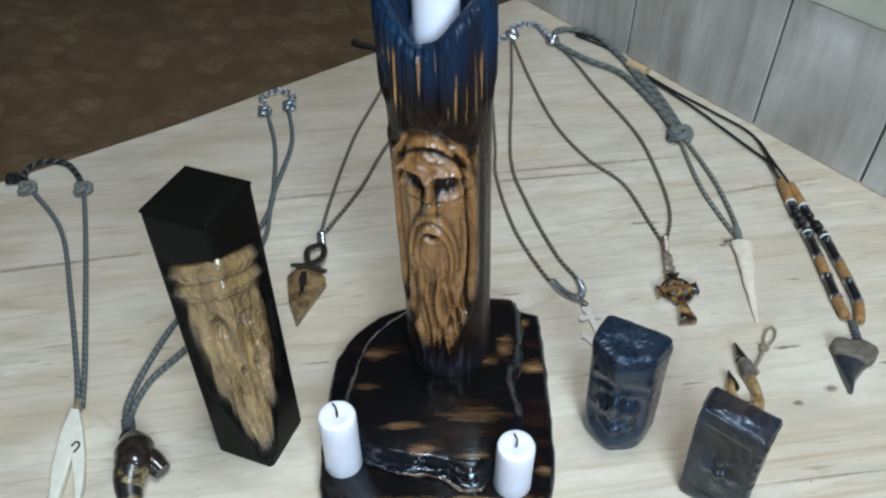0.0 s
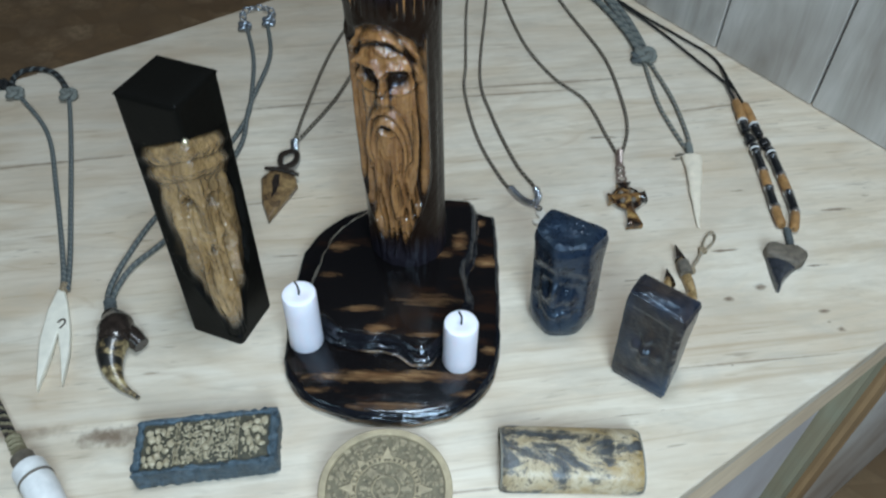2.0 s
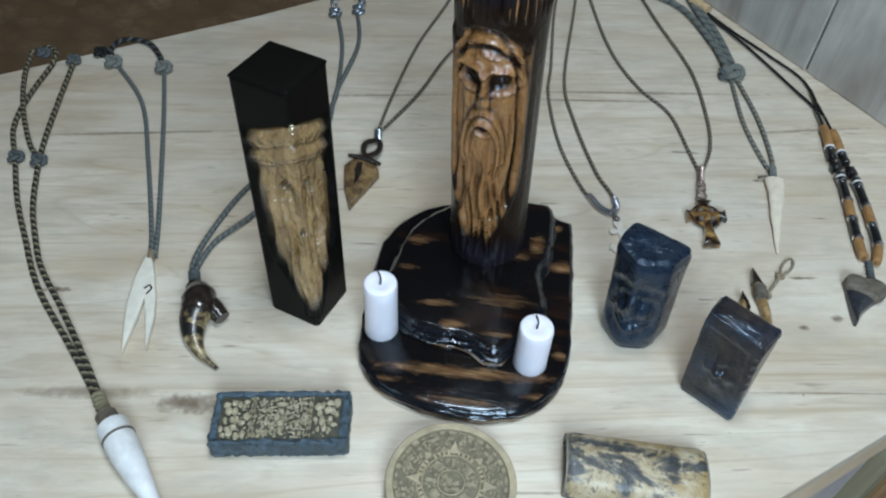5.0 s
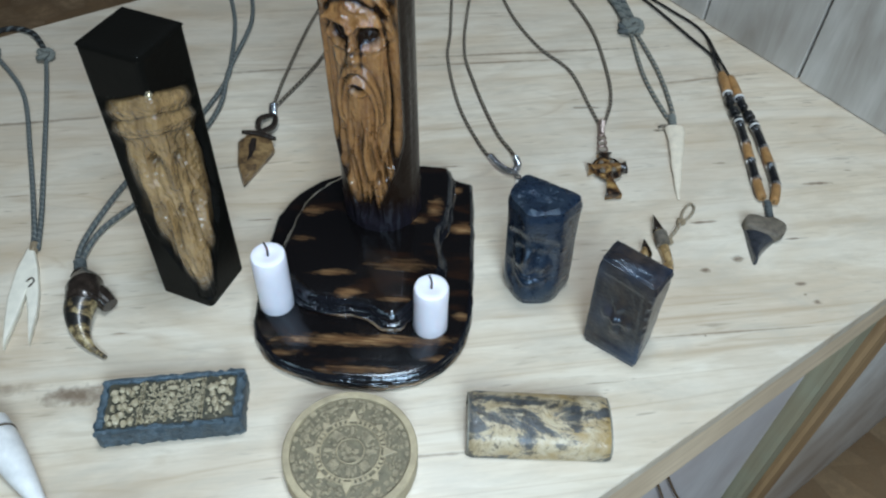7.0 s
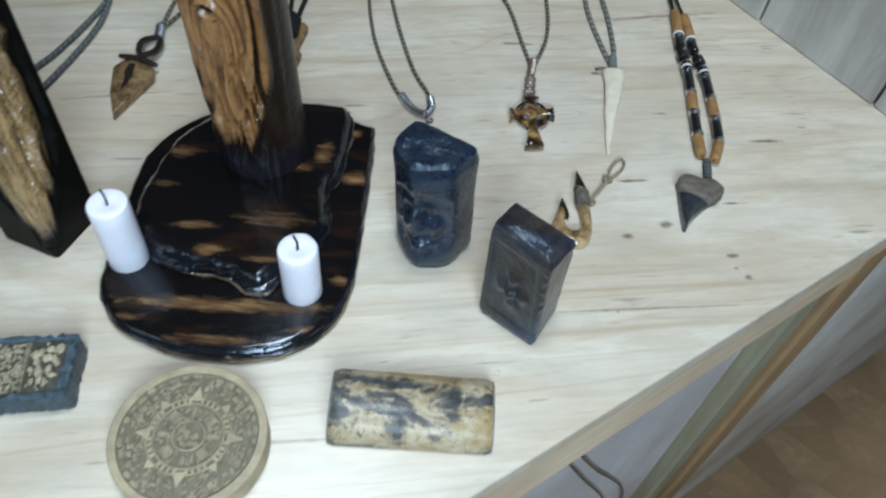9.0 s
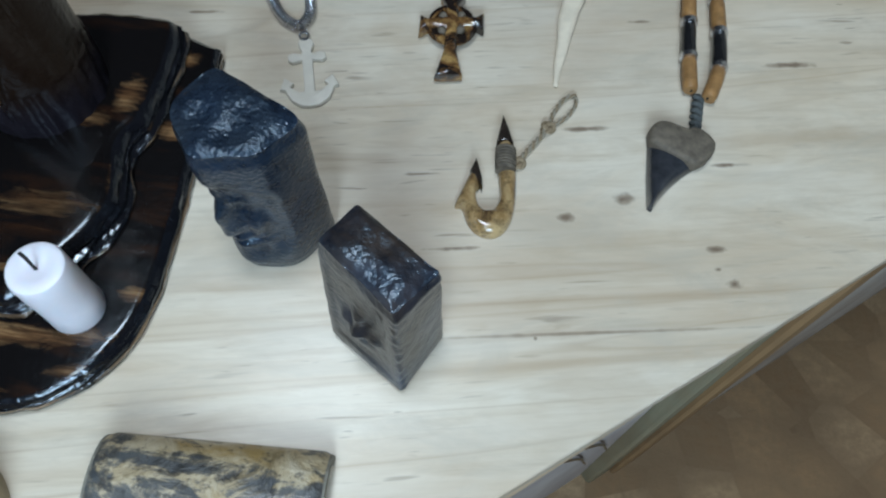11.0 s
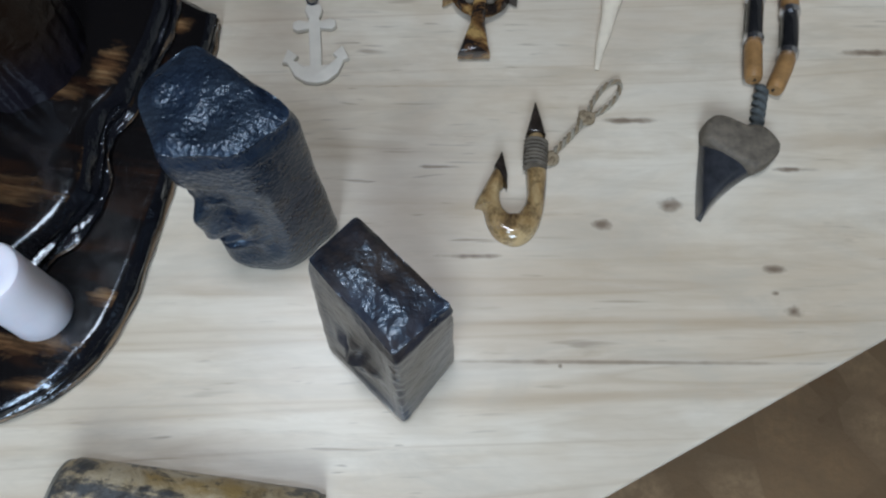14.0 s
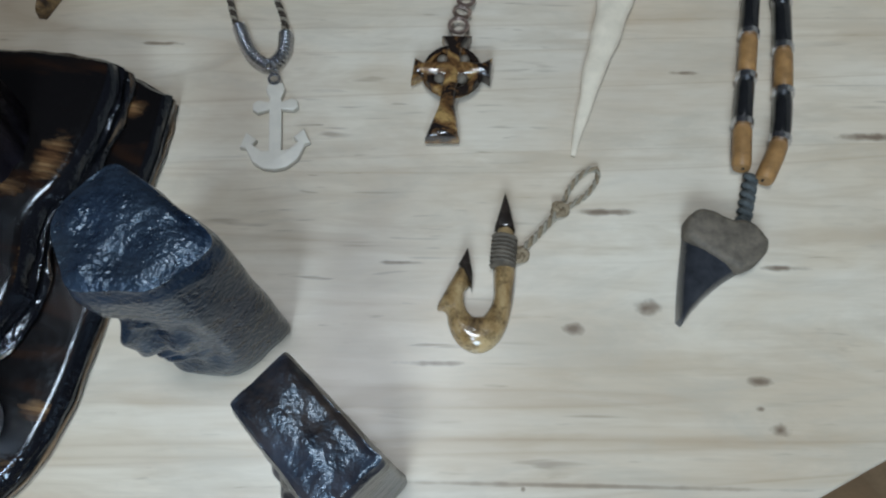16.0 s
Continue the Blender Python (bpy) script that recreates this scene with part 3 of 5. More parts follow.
tabletop = part("tabletop", bm, "board", table, "pale birch board with grey streaks and small knots")
tabletop.location.z = -FLOOR
for v in tabletop.data.vertices:
    v.co.z += FLOOR
SIDE_W = 0.0655
bm = B()
box(bm, uv(-0.01, 0.0630 + 0.009, -0.0645), (1.22, 0.018, 0.052), TURN_U, 0.002)
part("apron", bm, "apron", table, "tan pine strip under the edge")
bm = B()
box(bm, uv(-0.01, 0.615, -0.046), (1.22, 0.018, 0.0335), TURN_U, 0.002)
part("apron", bm, "apron", table, "tan pine strip under the edge")
for k, (a, b) in enumerate(((-0.60, -0.20), (-0.196, 0.205), (0.209, 0.520))):
    bm = B()
    box(bm, uv((a + b) / 2, SIDE_W + 0.023, FLOOR), (b - a, 0.012, 0.654), TURN_U, 0.001)
    part("side_panel", bm, "side", table, "lilac-grey plywood panel")
bm = B()
box(bm, uv(0.535, SIDE_W + 0.018, FLOOR), (0.030, 0.030, 0.653), TURN_U, 0.003)
part("leg", bm, "post", table, "greenish brown weathered post")
bm = B()
box(bm, uv(0.572, SIDE_W + 0.013, FLOOR), (0.040, 0.032, 0.653), TURN_U, 0.003)
part("leg", bm, "post2", table, "tan brown weathered post")
bm = B()
box(bm, uv(-0.59, SIDE_W + 0.018, FLOOR), (0.045, 0.030, 0.653), TURN_U, 0.003)
part("leg", bm, "post2", table, "tan brown weathered post")
for uu in (-0.59, 0.56):
    bm = B()
    box(bm, uv(uu, 0.60, FLOOR), (0.045, 0.030, 0.653), TURN_U, 0.003)
    part("leg", bm, "post2", table, "tan brown weathered post")

# two black wires that hang against the side panel
for k in (0.0, 0.010):
    bm = B()
    tube(bm, [uv(0.338 + k, 0.0795, -0.138), uv(0.372 + k * 1.3, 0.0792, -0.215), uv(0.436 + k * 2.2, 0.0792, -0.357), uv(0.470 + k * 2.5, 0.0790, -0.470)], 0.0013, 8, 0, 0.01)
    part("wire", bm, "black_bead", table, "black wire against the panel")

# low wall of grey boards that stands on the table's end
wall_e = thing("wall_east", uv(0.612, 0.36, 0.0), "low wall of weathered grey boards with a greenish top rail", "wall", kind="structure")
seams = [0.000, 0.135, 0.237, 0.339, 0.489, 0.640]
for a, b in zip(seams, seams[1:]):
    bm = B()
    box(bm, uv(0.612 + 0.009, (a + b) / 2, 0.0005), (0.018, b - a - 0.0022, 0.118), TURN_U, 0.0008)
    part("board", bm, "panel", wall_e)
bm = B()
box(bm, uv(0.626, 0.32, 0.0005), (0.010, 0.636, 0.112), TURN_U, 0.0005)
part("backing", bm, "groove", wall_e, "dark backing behind the joints")
bm = B()
box(bm, uv(0.622, 0.648, 0.0005), (0.030, 0.013, 0.125), TURN_U, 0.001)
part("end_stile", bm, "rail", wall_e, "pale greenish end strip")
bm = B()
box(bm, uv(0.624, 0.322, 0.1188), (0.030, 0.652, 0.022), TURN_U, 0.002)
part("rail", bm, "rail", wall_e, "greenish weathered top rail")

# plastered low wall beyond the table's corner
bm = B()
box(bm, uv(1.300, 0.190, FLOOR), (1.40, 0.24, 0.684), TURN_U, 0.003)
single("wall_plinth", bm, "plaster", uv(1.300, 0.190, FLOOR), "low white plastered wall with brown stains", "wall", kind="structure")

# things on the floor behind
bm = B()
rows = []
for i in range(13):
    t = i / 12
    k = 1.0 - 0.35 * t ** 3
    rows.append([V(-1.03 + k * (0.20 + 0.02 * n3(a, t * 3, 1)) * math.cos(a), 0.93 + k * (0.15 + 0.02 * n3(a, t * 3, 4)) * math.sin(a), FLOOR + 0.30 * t) for a in (math.tau * j / 28 for j in range(28))])
skin(bm, rows)
single("cloth_bag", bm, "bag", (-1.03, 0.93, FLOOR), "black cloth bag standing on the brown floor", "bag")
bm = B()
rows = []
for i in range(25):
    x = -0.5 + i / 24
    rows.append([uv(1.35 + 0.35 * y + 0.02 * n3(x * 6, y * 6, 2), 0.62 + 0.45 * x, FLOOR + 0.48 + 0.018 * n3(x * 9, y * 9, 0) + dz) for y, dz in ((-0.5, 0), (-0.2, 0.01), (0.1, 0.012), (0.5, 0), (0.5, -0.46), (-0.5, -0.46))])
skin(bm, rows)
single("tarpaulin", bm, "tarp", uv(1.35, 0.62, FLOOR), "folded blue tarpaulin heap behind the board wall", "tarpaulin")

# ---- the carved candle column ----
BASE_POLY = [(-0.039, 0.283), (-0.033, 0.267), (-0.020, 0.2545), (0.000, 0.247), (0.020, 0.2445), (0.043, 0.2455), (0.061, 0.252), (0.076, 0.266), (0.0845, 0.288), (0.0862, 0.340), (0.0855, 0.397), (0.080, 0.405), (0.050, 0.412), (0.000, 0.408), (-0.025, 0.392), (-0.0385, 0.368), (-0.0410, 0.330)]
TIER_POLY = [(-0.0285, 0.328), (-0.024, 0.309), (-0.009, 0.2925), (0.010, 0.2885), (0.026, 0.286), (0.040, 0.2785), (0.050, 0.288), (0.061, 0.305), (0.067, 0.322), (0.063, 0.345), (0.069, 0.362), (0.0705, 0.400), (0.060, 0.407), (0.020, 0.404), (-0.006, 0.388), (-0.022, 0.365)]
BASE_Z, TIER_Z = 0.0105, 0.0225
stand = thing("stand", (0.025, 0.34, 0), "two-tier dark scorched varnished wooden stand with candles", "stand")


def layered_board(name, poly, z0, profile, mats, label, rough):
    """A board whose rim shows worn layers: profile holds (outward step, height, burn) rows; the last row is the flat top."""
    bm = B()
    tone = bm.verts.layers.float.new("char")
    rows = []
    for k, (d, dz, _) in enumerate(profile):
        row = []
        for p in offset(poly, d):
            w = rough * (1 if k < len(profile) - 2 else 0.3)
            q = V(p[0], p[1], z0 + dz)
            h = V(n3(p[0] * 130, p[1] * 130, dz * 260 + 3), n3(p[0] * 130 + 7, p[1] * 130, dz * 260), 0)
            q += h * w + V(0, 0, w * 0.5 * n3(p[0] * 90, p[1] * 90, k * 3.1) if 0 < k < len(profile) - 2 else 0)
            row.append(q)
        rows.append(row)
    skin(bm, rows)
    bm.verts.ensure_lookup_table()
    n = len(poly)
    for k, (_, _, burn_tone) in enumerate(profile):
        for v in bm.verts[k * n:(k + 1) * n]:
            v[tone] = burn_tone + 0.55 * n3(v.co.x * 60, v.co.y * 60, k * 1.7)
    top = z0 + profile[-1][1]
    for f in bm.faces:
        if len(f.verts) > 8 and f.calc_center_median().z > top - 0.001:
            f.material_index = 1
        elif f.calc_center_median().z > z0 + profile[-2][1]:
            f.material_index = 1
    return part(name, bm, mats, stand, label)


layered_board("lower_board", smooth_loop(BASE_POLY, 0.003), 0.0, [(-0.0006, 0.0, 0.9), (0.0004, 0.0012, 0.55), (0.0000, 0.0026, 0.30), (-0.0010, 0.0032, 1.0), (0.0003, 0.0042, 0.6), (0.0002, 0.0056, 0.8), (-0.0008, 0.0062, 1.1), (0.0002, 0.0072, 0.8), (-0.0006, 0.0088, 1.1), (-0.0022, 0.0100, 1.1), (-0.0042, BASE_Z, 1.1)],
              ["edge_dark", "base"], "scorched glossy board with tan grain bars", 0.0009)
layered_board("upper_board", smooth_loop(TIER_POLY, 0.0025), BASE_Z, [(0.0022, 0.0, 0.7), (0.0030, 0.0014, 0.58), (0.0022, 0.0024, 0.65), (0.0004, 0.0032, 1.1), (0.0012, 0.0044, 1.0), (0.0016, 0.0058, 0.75), (0.0000, 0.0068, 1.1), (0.0006, 0.0080, 1.0), (-0.0004, 0.0098, 1.1), (-0.0022, 0.0112, 1.0), (-0.0046, TIER_Z - BASE_Z, 1.1)],
              ["edge_dark", "tier"], "wavy-edged scorched upper board", 0.0016)

AX0, AX1, TOP = V(0.0285, 0.3665, TIER_Z), V(0.0205, 0.3665, 0.246), 0.246


def column_form(a, z):
    """Relief depth and darkness (scorched parts, carved hollows) of the column at the angle a (0 is its carved front)
    and height z.
    """
    d, burn_tone, high = 0.0, 0.93 + 0.22 * n3(a * 5, z * 9, 3), z
    z = 0.03 + (z - 0.03) * 0.918
    top = 0.172 - 0.016 * a * a
    wide = 0.96 - 0.62 * (1 - step01(z, 0.036, 0.092))
    zone = (1 - step01(abs(a), wide - 0.06, wide + 0.06)) * step01(z, 0.026, 0.034) * (1 - step01(z, top, top + 0.005))
    d -= 0.0018 * zone
    rim = gauss(abs(a) - wide - 0.02, 0.06) * step01(z, 0.07, 0.10) * (1 - step01(z, 0.165, 0.172))
    d += 0.0016 * gauss(abs(a) - wide - 0.01, 0.07) * step01(z, 0.030, 0.045) * (1 - step01(z, 0.165, 0.172))
    burn_tone -= 0.35 * rim
    if zone > 0:
        x = a / 0.95
        # tone of the carving: darker in grooves and sockets, paler on ridges
        tone = 0.15 + 0.22 * n3(a * 2, z * 25, 14) + 0.14 * (1 - step01(z, 0.07, 0.11))
        e = 0.0
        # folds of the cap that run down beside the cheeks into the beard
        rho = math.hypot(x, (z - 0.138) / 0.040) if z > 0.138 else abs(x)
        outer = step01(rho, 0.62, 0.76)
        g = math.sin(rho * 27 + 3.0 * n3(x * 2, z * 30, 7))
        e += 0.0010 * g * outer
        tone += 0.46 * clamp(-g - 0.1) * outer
        for s in (-1, 1):
            u = s * a
            brow = gauss(z - (0.1542 - 0.020 * max(0.0, abs(a) - 0.42) ** 2 - 0.003 * gauss(a, 0.1)), 0.0022) * (1 - step01(abs(a), 0.58, 0.7))
            e += 0.0017 * brow
            tone -= 0.12 * brow
            q = math.hypot((u - 0.37) / 0.15, (z - 0.1468 - 0.002 * (u - 0.37)) / 0.0023)
            under = 1 - step01(z, 0.144, 0.149)
            e += 0.0020 * gauss(q, 0.75) - 0.0034 * gauss(q, 1.9) + 0.0012 * gauss(q - 2.9, 0.5) * under
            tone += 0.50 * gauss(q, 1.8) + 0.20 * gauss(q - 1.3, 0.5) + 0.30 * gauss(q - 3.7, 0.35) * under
            cheek = gauss(u - 0.46, 0.16) * gauss(z - 0.134, 0.006)
            e += 0.0012 * cheek
            tone -= 0.06 * cheek
        # the moustache: two strands in an upturned U round the mouth
        ring_m = math.hypot(a / 0.52, (z - 0.1035) / 0.0265)
        on = step01(z, 0.092, 0.102)
        e += (0.0026 * gauss(ring_m - 1.0, 0.10) + 0.0020 * gauss(ring_m - 0.78, 0.09)) * on
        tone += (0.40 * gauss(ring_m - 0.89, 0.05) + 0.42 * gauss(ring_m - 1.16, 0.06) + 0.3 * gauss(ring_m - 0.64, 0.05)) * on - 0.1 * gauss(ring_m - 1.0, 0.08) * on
        nose = gauss(a, 0.09 + 0.09 * gauss(z - 0.1345, 0.004)) * step01(z, 0.1300, 0.1325) * (1 - step01(z, 0.147, 0.157))
        e += 0.0040 * nose
        tone -= 0.12 * nose
        for s in (-1, 1):
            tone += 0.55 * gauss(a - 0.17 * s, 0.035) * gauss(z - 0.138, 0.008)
        for zc, amp in ((0.0025, 0.0022), (0.0115, 0.0012)):
            e += amp * gauss(z - top + zc, 0.0018) * (1 - step01(abs(a), 0.8, 0.95))
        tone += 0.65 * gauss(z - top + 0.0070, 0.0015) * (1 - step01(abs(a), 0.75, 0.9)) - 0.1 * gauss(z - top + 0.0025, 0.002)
        lip = math.hypot(a / 0.17, (z - 0.1185) / 0.0030)
        e += -0.0024 * gauss(lip, 0.6) + 0.0014 * gauss(lip - 1.3, 0.3)
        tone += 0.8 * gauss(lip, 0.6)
        beard = (1 - step01(z, 0.090, 0.104)) * (1 - 0.6 * outer)
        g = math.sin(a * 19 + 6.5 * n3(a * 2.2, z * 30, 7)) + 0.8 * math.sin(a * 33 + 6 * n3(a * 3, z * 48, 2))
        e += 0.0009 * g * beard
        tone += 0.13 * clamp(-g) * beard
        fore = step01(z, 0.156, 0.160) * (1 - outer)
        w = math.sin(z * 900 + 5 * n3(a * 3, z * 40, 3))
        e += 0.0005 * w * fore
        e += 0.00035 * n3(a * 16, z * 170, 9)
        tone += 0.85 * (1 - step01(z, 0.030, 0.054 + 0.014 * n3(a * 5, 1, 6)))
        # sunk relief turns darker, raised relief slightly paler
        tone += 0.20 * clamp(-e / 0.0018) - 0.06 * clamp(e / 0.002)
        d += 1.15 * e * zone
        burn_tone = burn_tone * (1 - zone) + tone * zone
    z = high
    up = step01(z, 0.189, 0.202)
    if up > 0:
        g = n3(a * 7, z * 20, 5) + 0.6 * n3(a * 14, z * 30, 9)
        d += 0.0024 * g * up
        streak = step01(n3(a * 15, z * 20, 11), 0.20, 0.32) * (1 - step01(z, 0.214, 0.230))
        burn_tone = burn_tone * (1 - up) + up * (0.98 - 0.95 * streak)
    if z < 0.045:
        d += 0.0012 * n3(a * 6, z * 50, 1)
        burn_tone = max(burn_tone, 1.0 - step01(z, 0.03, 0.045) * 0.6)
    return d, burn_tone


bm = B()
char, blue = bm.verts.layers.float.new("char"), bm.verts.layers.float.new("blue")
N, rows, burn_tones = 260, [], []
for i in range(320):
    t = i / 319
    row = []
    for j in range(N):
        ang = math.tau * j / N
        a = (ang + math.pi) % math.tau - math.pi
        front = clamp(math.cos(a))
        zt = TOP - 0.020 * front ** 3 + 0.0016 * n3(math.cos(ang) * 3, math.sin(ang) * 3, 2)
        z = TIER_Z + t * (zt - TIER_Z)
        c = AX0.lerp(AX1, (z - TIER_Z) / (TOP - TIER_Z))
        d, burn_tone = column_form(a, z)
        flare = 0.0012 * gauss(z - 0.215, 0.03) - 0.0016 * step01(z, zt - 0.006, zt)
        r = 0.0236 + d + flare
        th = a - math.pi / 2 - 0.26
        row.append(V(c.x + r * math.cos(th), c.y + r * math.sin(th), z))
        burn_tones.append(burn_tone)
    rows.append(row)
for rr, dz in ((0.0200, -0.001), (0.0165, -0.006), (0.0130, -0.012), (0.0105, -0.020), (0.002, -0.021)):
    row = []
    for j in range(N):
        a = (math.tau * j / N + math.pi) % math.tau - math.pi
        front = clamp(math.cos(a))
        z = max(0.2125, TOP - 0.018 * front ** 3 + dz + 0.0009 * n3(math.cos(a) * 4, math.sin(a) * 4, 3))
        th = a - math.pi / 2 - 0.26
        k = rr + 0.0004 * n3(a * 5, z * 60, 6)
        row.append(V(AX1.x + k * math.cos(th), AX1.y + k * math.sin(th), z))
        burn_tones.append(1.0)
    rows.append(row)
skin(bm, rows)
bm.verts.ensure_lookup_table()
for v, b in zip(bm.verts, burn_tones):
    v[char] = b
    # blue sheen of reflected light, painted on the top and the foot
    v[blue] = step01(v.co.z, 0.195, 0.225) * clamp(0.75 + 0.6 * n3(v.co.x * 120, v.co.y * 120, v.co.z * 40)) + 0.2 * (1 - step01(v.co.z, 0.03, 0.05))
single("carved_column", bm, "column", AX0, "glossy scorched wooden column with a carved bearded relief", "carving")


def candle(x, y, z, h, r, lean=(0, 0), ragged=0.0, seed=0):
    ob = thing("candle", (x, y, z), "short white wax candle with a black burnt wick", "candle", "candles on the stand")
    bm = B()
    rows, n = [], 40
    for zz, k in ((0, 1.0), (0.0006, 1.03), (h * 0.25, 1.0), (h * 0.5, 1.0), (h * 0.75, 1.0), (h - 0.0022, 1.0), (h - 0.0007, 0.95), (h, 0.80), (h - 0.0008, 0.45), (h - 0.0016, 0.1)):
        rows.append([V(x + lean[0] * zz + r * k * (1 + 0.02 * n3(math.cos(a), math.sin(a), zz * 60 + seed)) * math.cos(a), y + lean[1] * zz + r * k * (1 + 0.02 * n3(math.cos(a) + 5, math.sin(a), zz * 60 + seed)) * math.sin(a),
                        z + zz + (ragged * (0.6 + n3(math.cos(a) * 2, math.sin(a) * 2, seed + 4)) * k if zz > h * 0.9 else 0)) for a in (math.tau * j / n for j in range(n))])
    skin(bm, rows)
    part("wax_body", bm, "wax", ob)
    bm = B()
    tx, ty = x + lean[0] * h, y + lean[1] * h
    tube(bm, [(tx, ty, z + h - 0.002), (tx + 0.0002, ty, z + h + 0.003), (tx - 0.0004, ty + 0.0006, z + h + 0.0055), (tx - 0.0016, ty + 0.0012, z + h + 0.0075)], 0.0006, 6, 0, 0.001)
    part("wick", bm, "wick", ob, "black burnt wick")
    return ob


candle(-0.0275, 0.2938, BASE_Z, 0.0430, 0.0096, seed=1)
candle(0.0615, 0.2828, BASE_Z, 0.0350, 0.0096, seed=7)
candle(AX1.x + 0.0005, AX1.y - 0.001, 0.2125, 0.0425, 0.0099, (0.0, 0.03), 0.0022, 13)
bm = B()
rows = [[V(AX1.x + 0.0005 + k * (0.0108 + 0.002 * n3(math.cos(a) * 2, math.sin(a) * 2, 8)) * math.cos(a), AX1.y - 0.001 + k * (0.0108 + 0.002 * n3(math.cos(a) * 2, math.sin(a) * 2, 8)) * math.sin(a), 0.2124 + zz) for a in (math.tau * j / 36 for j in range(36))] for zz, k in ((0, 1.0), (0.003, 1.04), (0.005, 0.97), (0.006, 0.87))]
skin(bm, rows)
single("wax_pool", bm, "wax", (AX1.x, AX1.y, 0.2124), "melted white wax round the foot of the candle", "wax")


# ---- square carved block ----
def ring_points(poly, per):
    out = []
    for i in range(len(poly)):
        a, b = Vector(poly[i]), Vector(poly[(i + 1) % len(poly)])
        out += [(a.lerp(b, j / per), i, j / per) for j in range(per)]
    return out


PL, PF, PR, PB = V(-0.100, 0.308), V(-0.0675, 0.2965), V(-0.0555, 0.329), V(-0.088, 0.3405)
bm = B()
char = bm.verts.layers.float.new("char")
H, per, rows, burn_tones = 0.1655, 46, [], []
centre = (PL + PF + PR + PB) / 4
for i in range(200):
    z = H * i / 199
    row = []
    for p, side, t in ring_points([PL, PF, PR, PB], per):
        away = (1 - t) if side == 0 else t if side == 1 else 9
        half = 0.20 + 0.72 * step01(z, 0.0, 0.075) * (1.0 if side == 0 else 0.92)
        zone = (1 - step01(away, half * 0.60, half)) * step01(z, 0.006, 0.03) * (1 - step01(z - 0.0085 * gauss(away, 0.5), 0.1355, 0.1395)) if away < 2 else 0.0
        d, burn_tone = 0.0, 1.0
        if zone > 0:
            sg = away * (1 if side == 1 else -1)
            d -= 0.0014 + 0.0026 * gauss(away, 0.28)
            wave = 0.0085 * gauss(sg, 0.5) - 0.003
            for zc in (0.1345, 0.1235):
                d += 0.0020 * gauss(z - zc - wave, 0.0042)
            below = 1 - step01(z - wave, 0.112, 0.118)
            for s in (-1, 1):
                d -= 0.0040 * gauss(sg - 0.27 * s, 0.13) * gauss(z - 0.1035, 0.0040)
                d += 0.0016 * gauss(sg - 0.36 * s, 0.18) * gauss(z - (0.092 - 0.03 * abs(sg)), 0.0040)
                d += 0.0014 * gauss(sg - 0.16 * s, 0.10) * gauss(z - (0.082 - 0.05 * abs(sg)), 0.0030)
            d += 0.0038 * gauss(sg, 0.10) * step01(z, 0.086, 0.091) * (1 - step01(z, 0.104, 0.112))
            d -= 0.0018 * gauss(sg, 0.14) * gauss(z - 0.074, 0.0035)
            g = math.sin(sg * 13 + 6 * n3(sg * 3, z * 26, 21)) + 0.9 * n3(sg * 9, z * 50, 4)
            d += 0.0011 * g * below * step01(abs(sg), 0.1, 0.35) + 0.0010 * g * (1 - step01(z, 0.068, 0.08))
            d *= 0.15 + 0.85 * step01(z, 0.02, 0.075)
            rise = step01(z, 0.055, 0.115)
            soft = (1 - step01(away, half * (0.30 + 0.45 * rise), half * (1.10 + 0.02 * rise))) * step01(z, 0.0, 0.03)
            # darker in strokes, hollows and between the bands; scorched outside the zone
            burn_tone = 0.06 + 0.14 * clamp(-g) * below + 0.16 * n3(sg * 4, z * 30, 8) + 0.45 * gauss(z - 0.129 - wave, 0.0011) + 0.45 * gauss(z - 0.1175 - wave, 0.0013)
            stroke = math.sin(sg * 31 + 7 * n3(sg * 4, z * 36, 2)) * below
            d += 0.0004 * stroke
            burn_tone += 0.10 * clamp(-stroke) + 0.26 * clamp(n3(sg * 7, z * 55, 31), -0.25, 0.6) * below
            burn_tone += 0.55 * gauss(abs(sg) - 0.27, 0.12) * gauss(z - 0.1035, 0.0034) + 0.50 * gauss(sg, 0.1) * gauss(z - 0.0735, 0.003) + 0.2 * gauss(abs(sg) - 0.13, 0.03) * gauss(z - 0.095, 0.007)
            burn_tone = burn_tone * soft + (1 - soft)
            burn_tone = burn_tone * zone + (1 - zone)
        q = (p - centre)
        r = 1.0
        corner = min(t, 1 - t) * per
        if corner < 4:
            r -= 0.050 * (1 - corner / 4) ** 1.6
        shift = V(-0.0035, 0.0065) * (z / H)
        n2 = V(p.x - centre.x, p.y - centre.y).normalized()
        out = centre + q * r + n2 * d + shift
        row.append(V(out.x, out.y, z))
        burn_tones.append(burn_tone)
    rows.append(row)
for k, dz in ((0.985, 0.0005), (0.965, 0.0013), (0.935, 0.0020), (0.89, 0.0024), (0.5, 0.0025), (0.02, 0.0025)):
    sh = V(-0.0035, 0.0065)
    rows.append([V(*(centre + (p - centre) * k + sh), H + dz) for p, _, _ in ring_points([PL, PF, PR, PB], per)])
    burn_tones += [1.0] * (4 * per)
skin(bm, rows)
bm.verts.ensure_lookup_table()
for v, b in zip(bm.verts, burn_tones):
    v[char] = b
pin_at = V(PF.x - 0.0022, PF.y + 0.0045, 0.1505)
for f in bmesh.ops.create_uvsphere(bm, u_segments=10, v_segments=6, radius=0.0018, matrix=Matrix.Translation(pin_at))["verts"]:
    for g in f.link_faces:
        g.material_index = 1
single("carved_block", bm, ["prism", "pin"], (centre.x, centre.y, 0), "tall square scorched wooden block with a carved bearded corner", "carving")


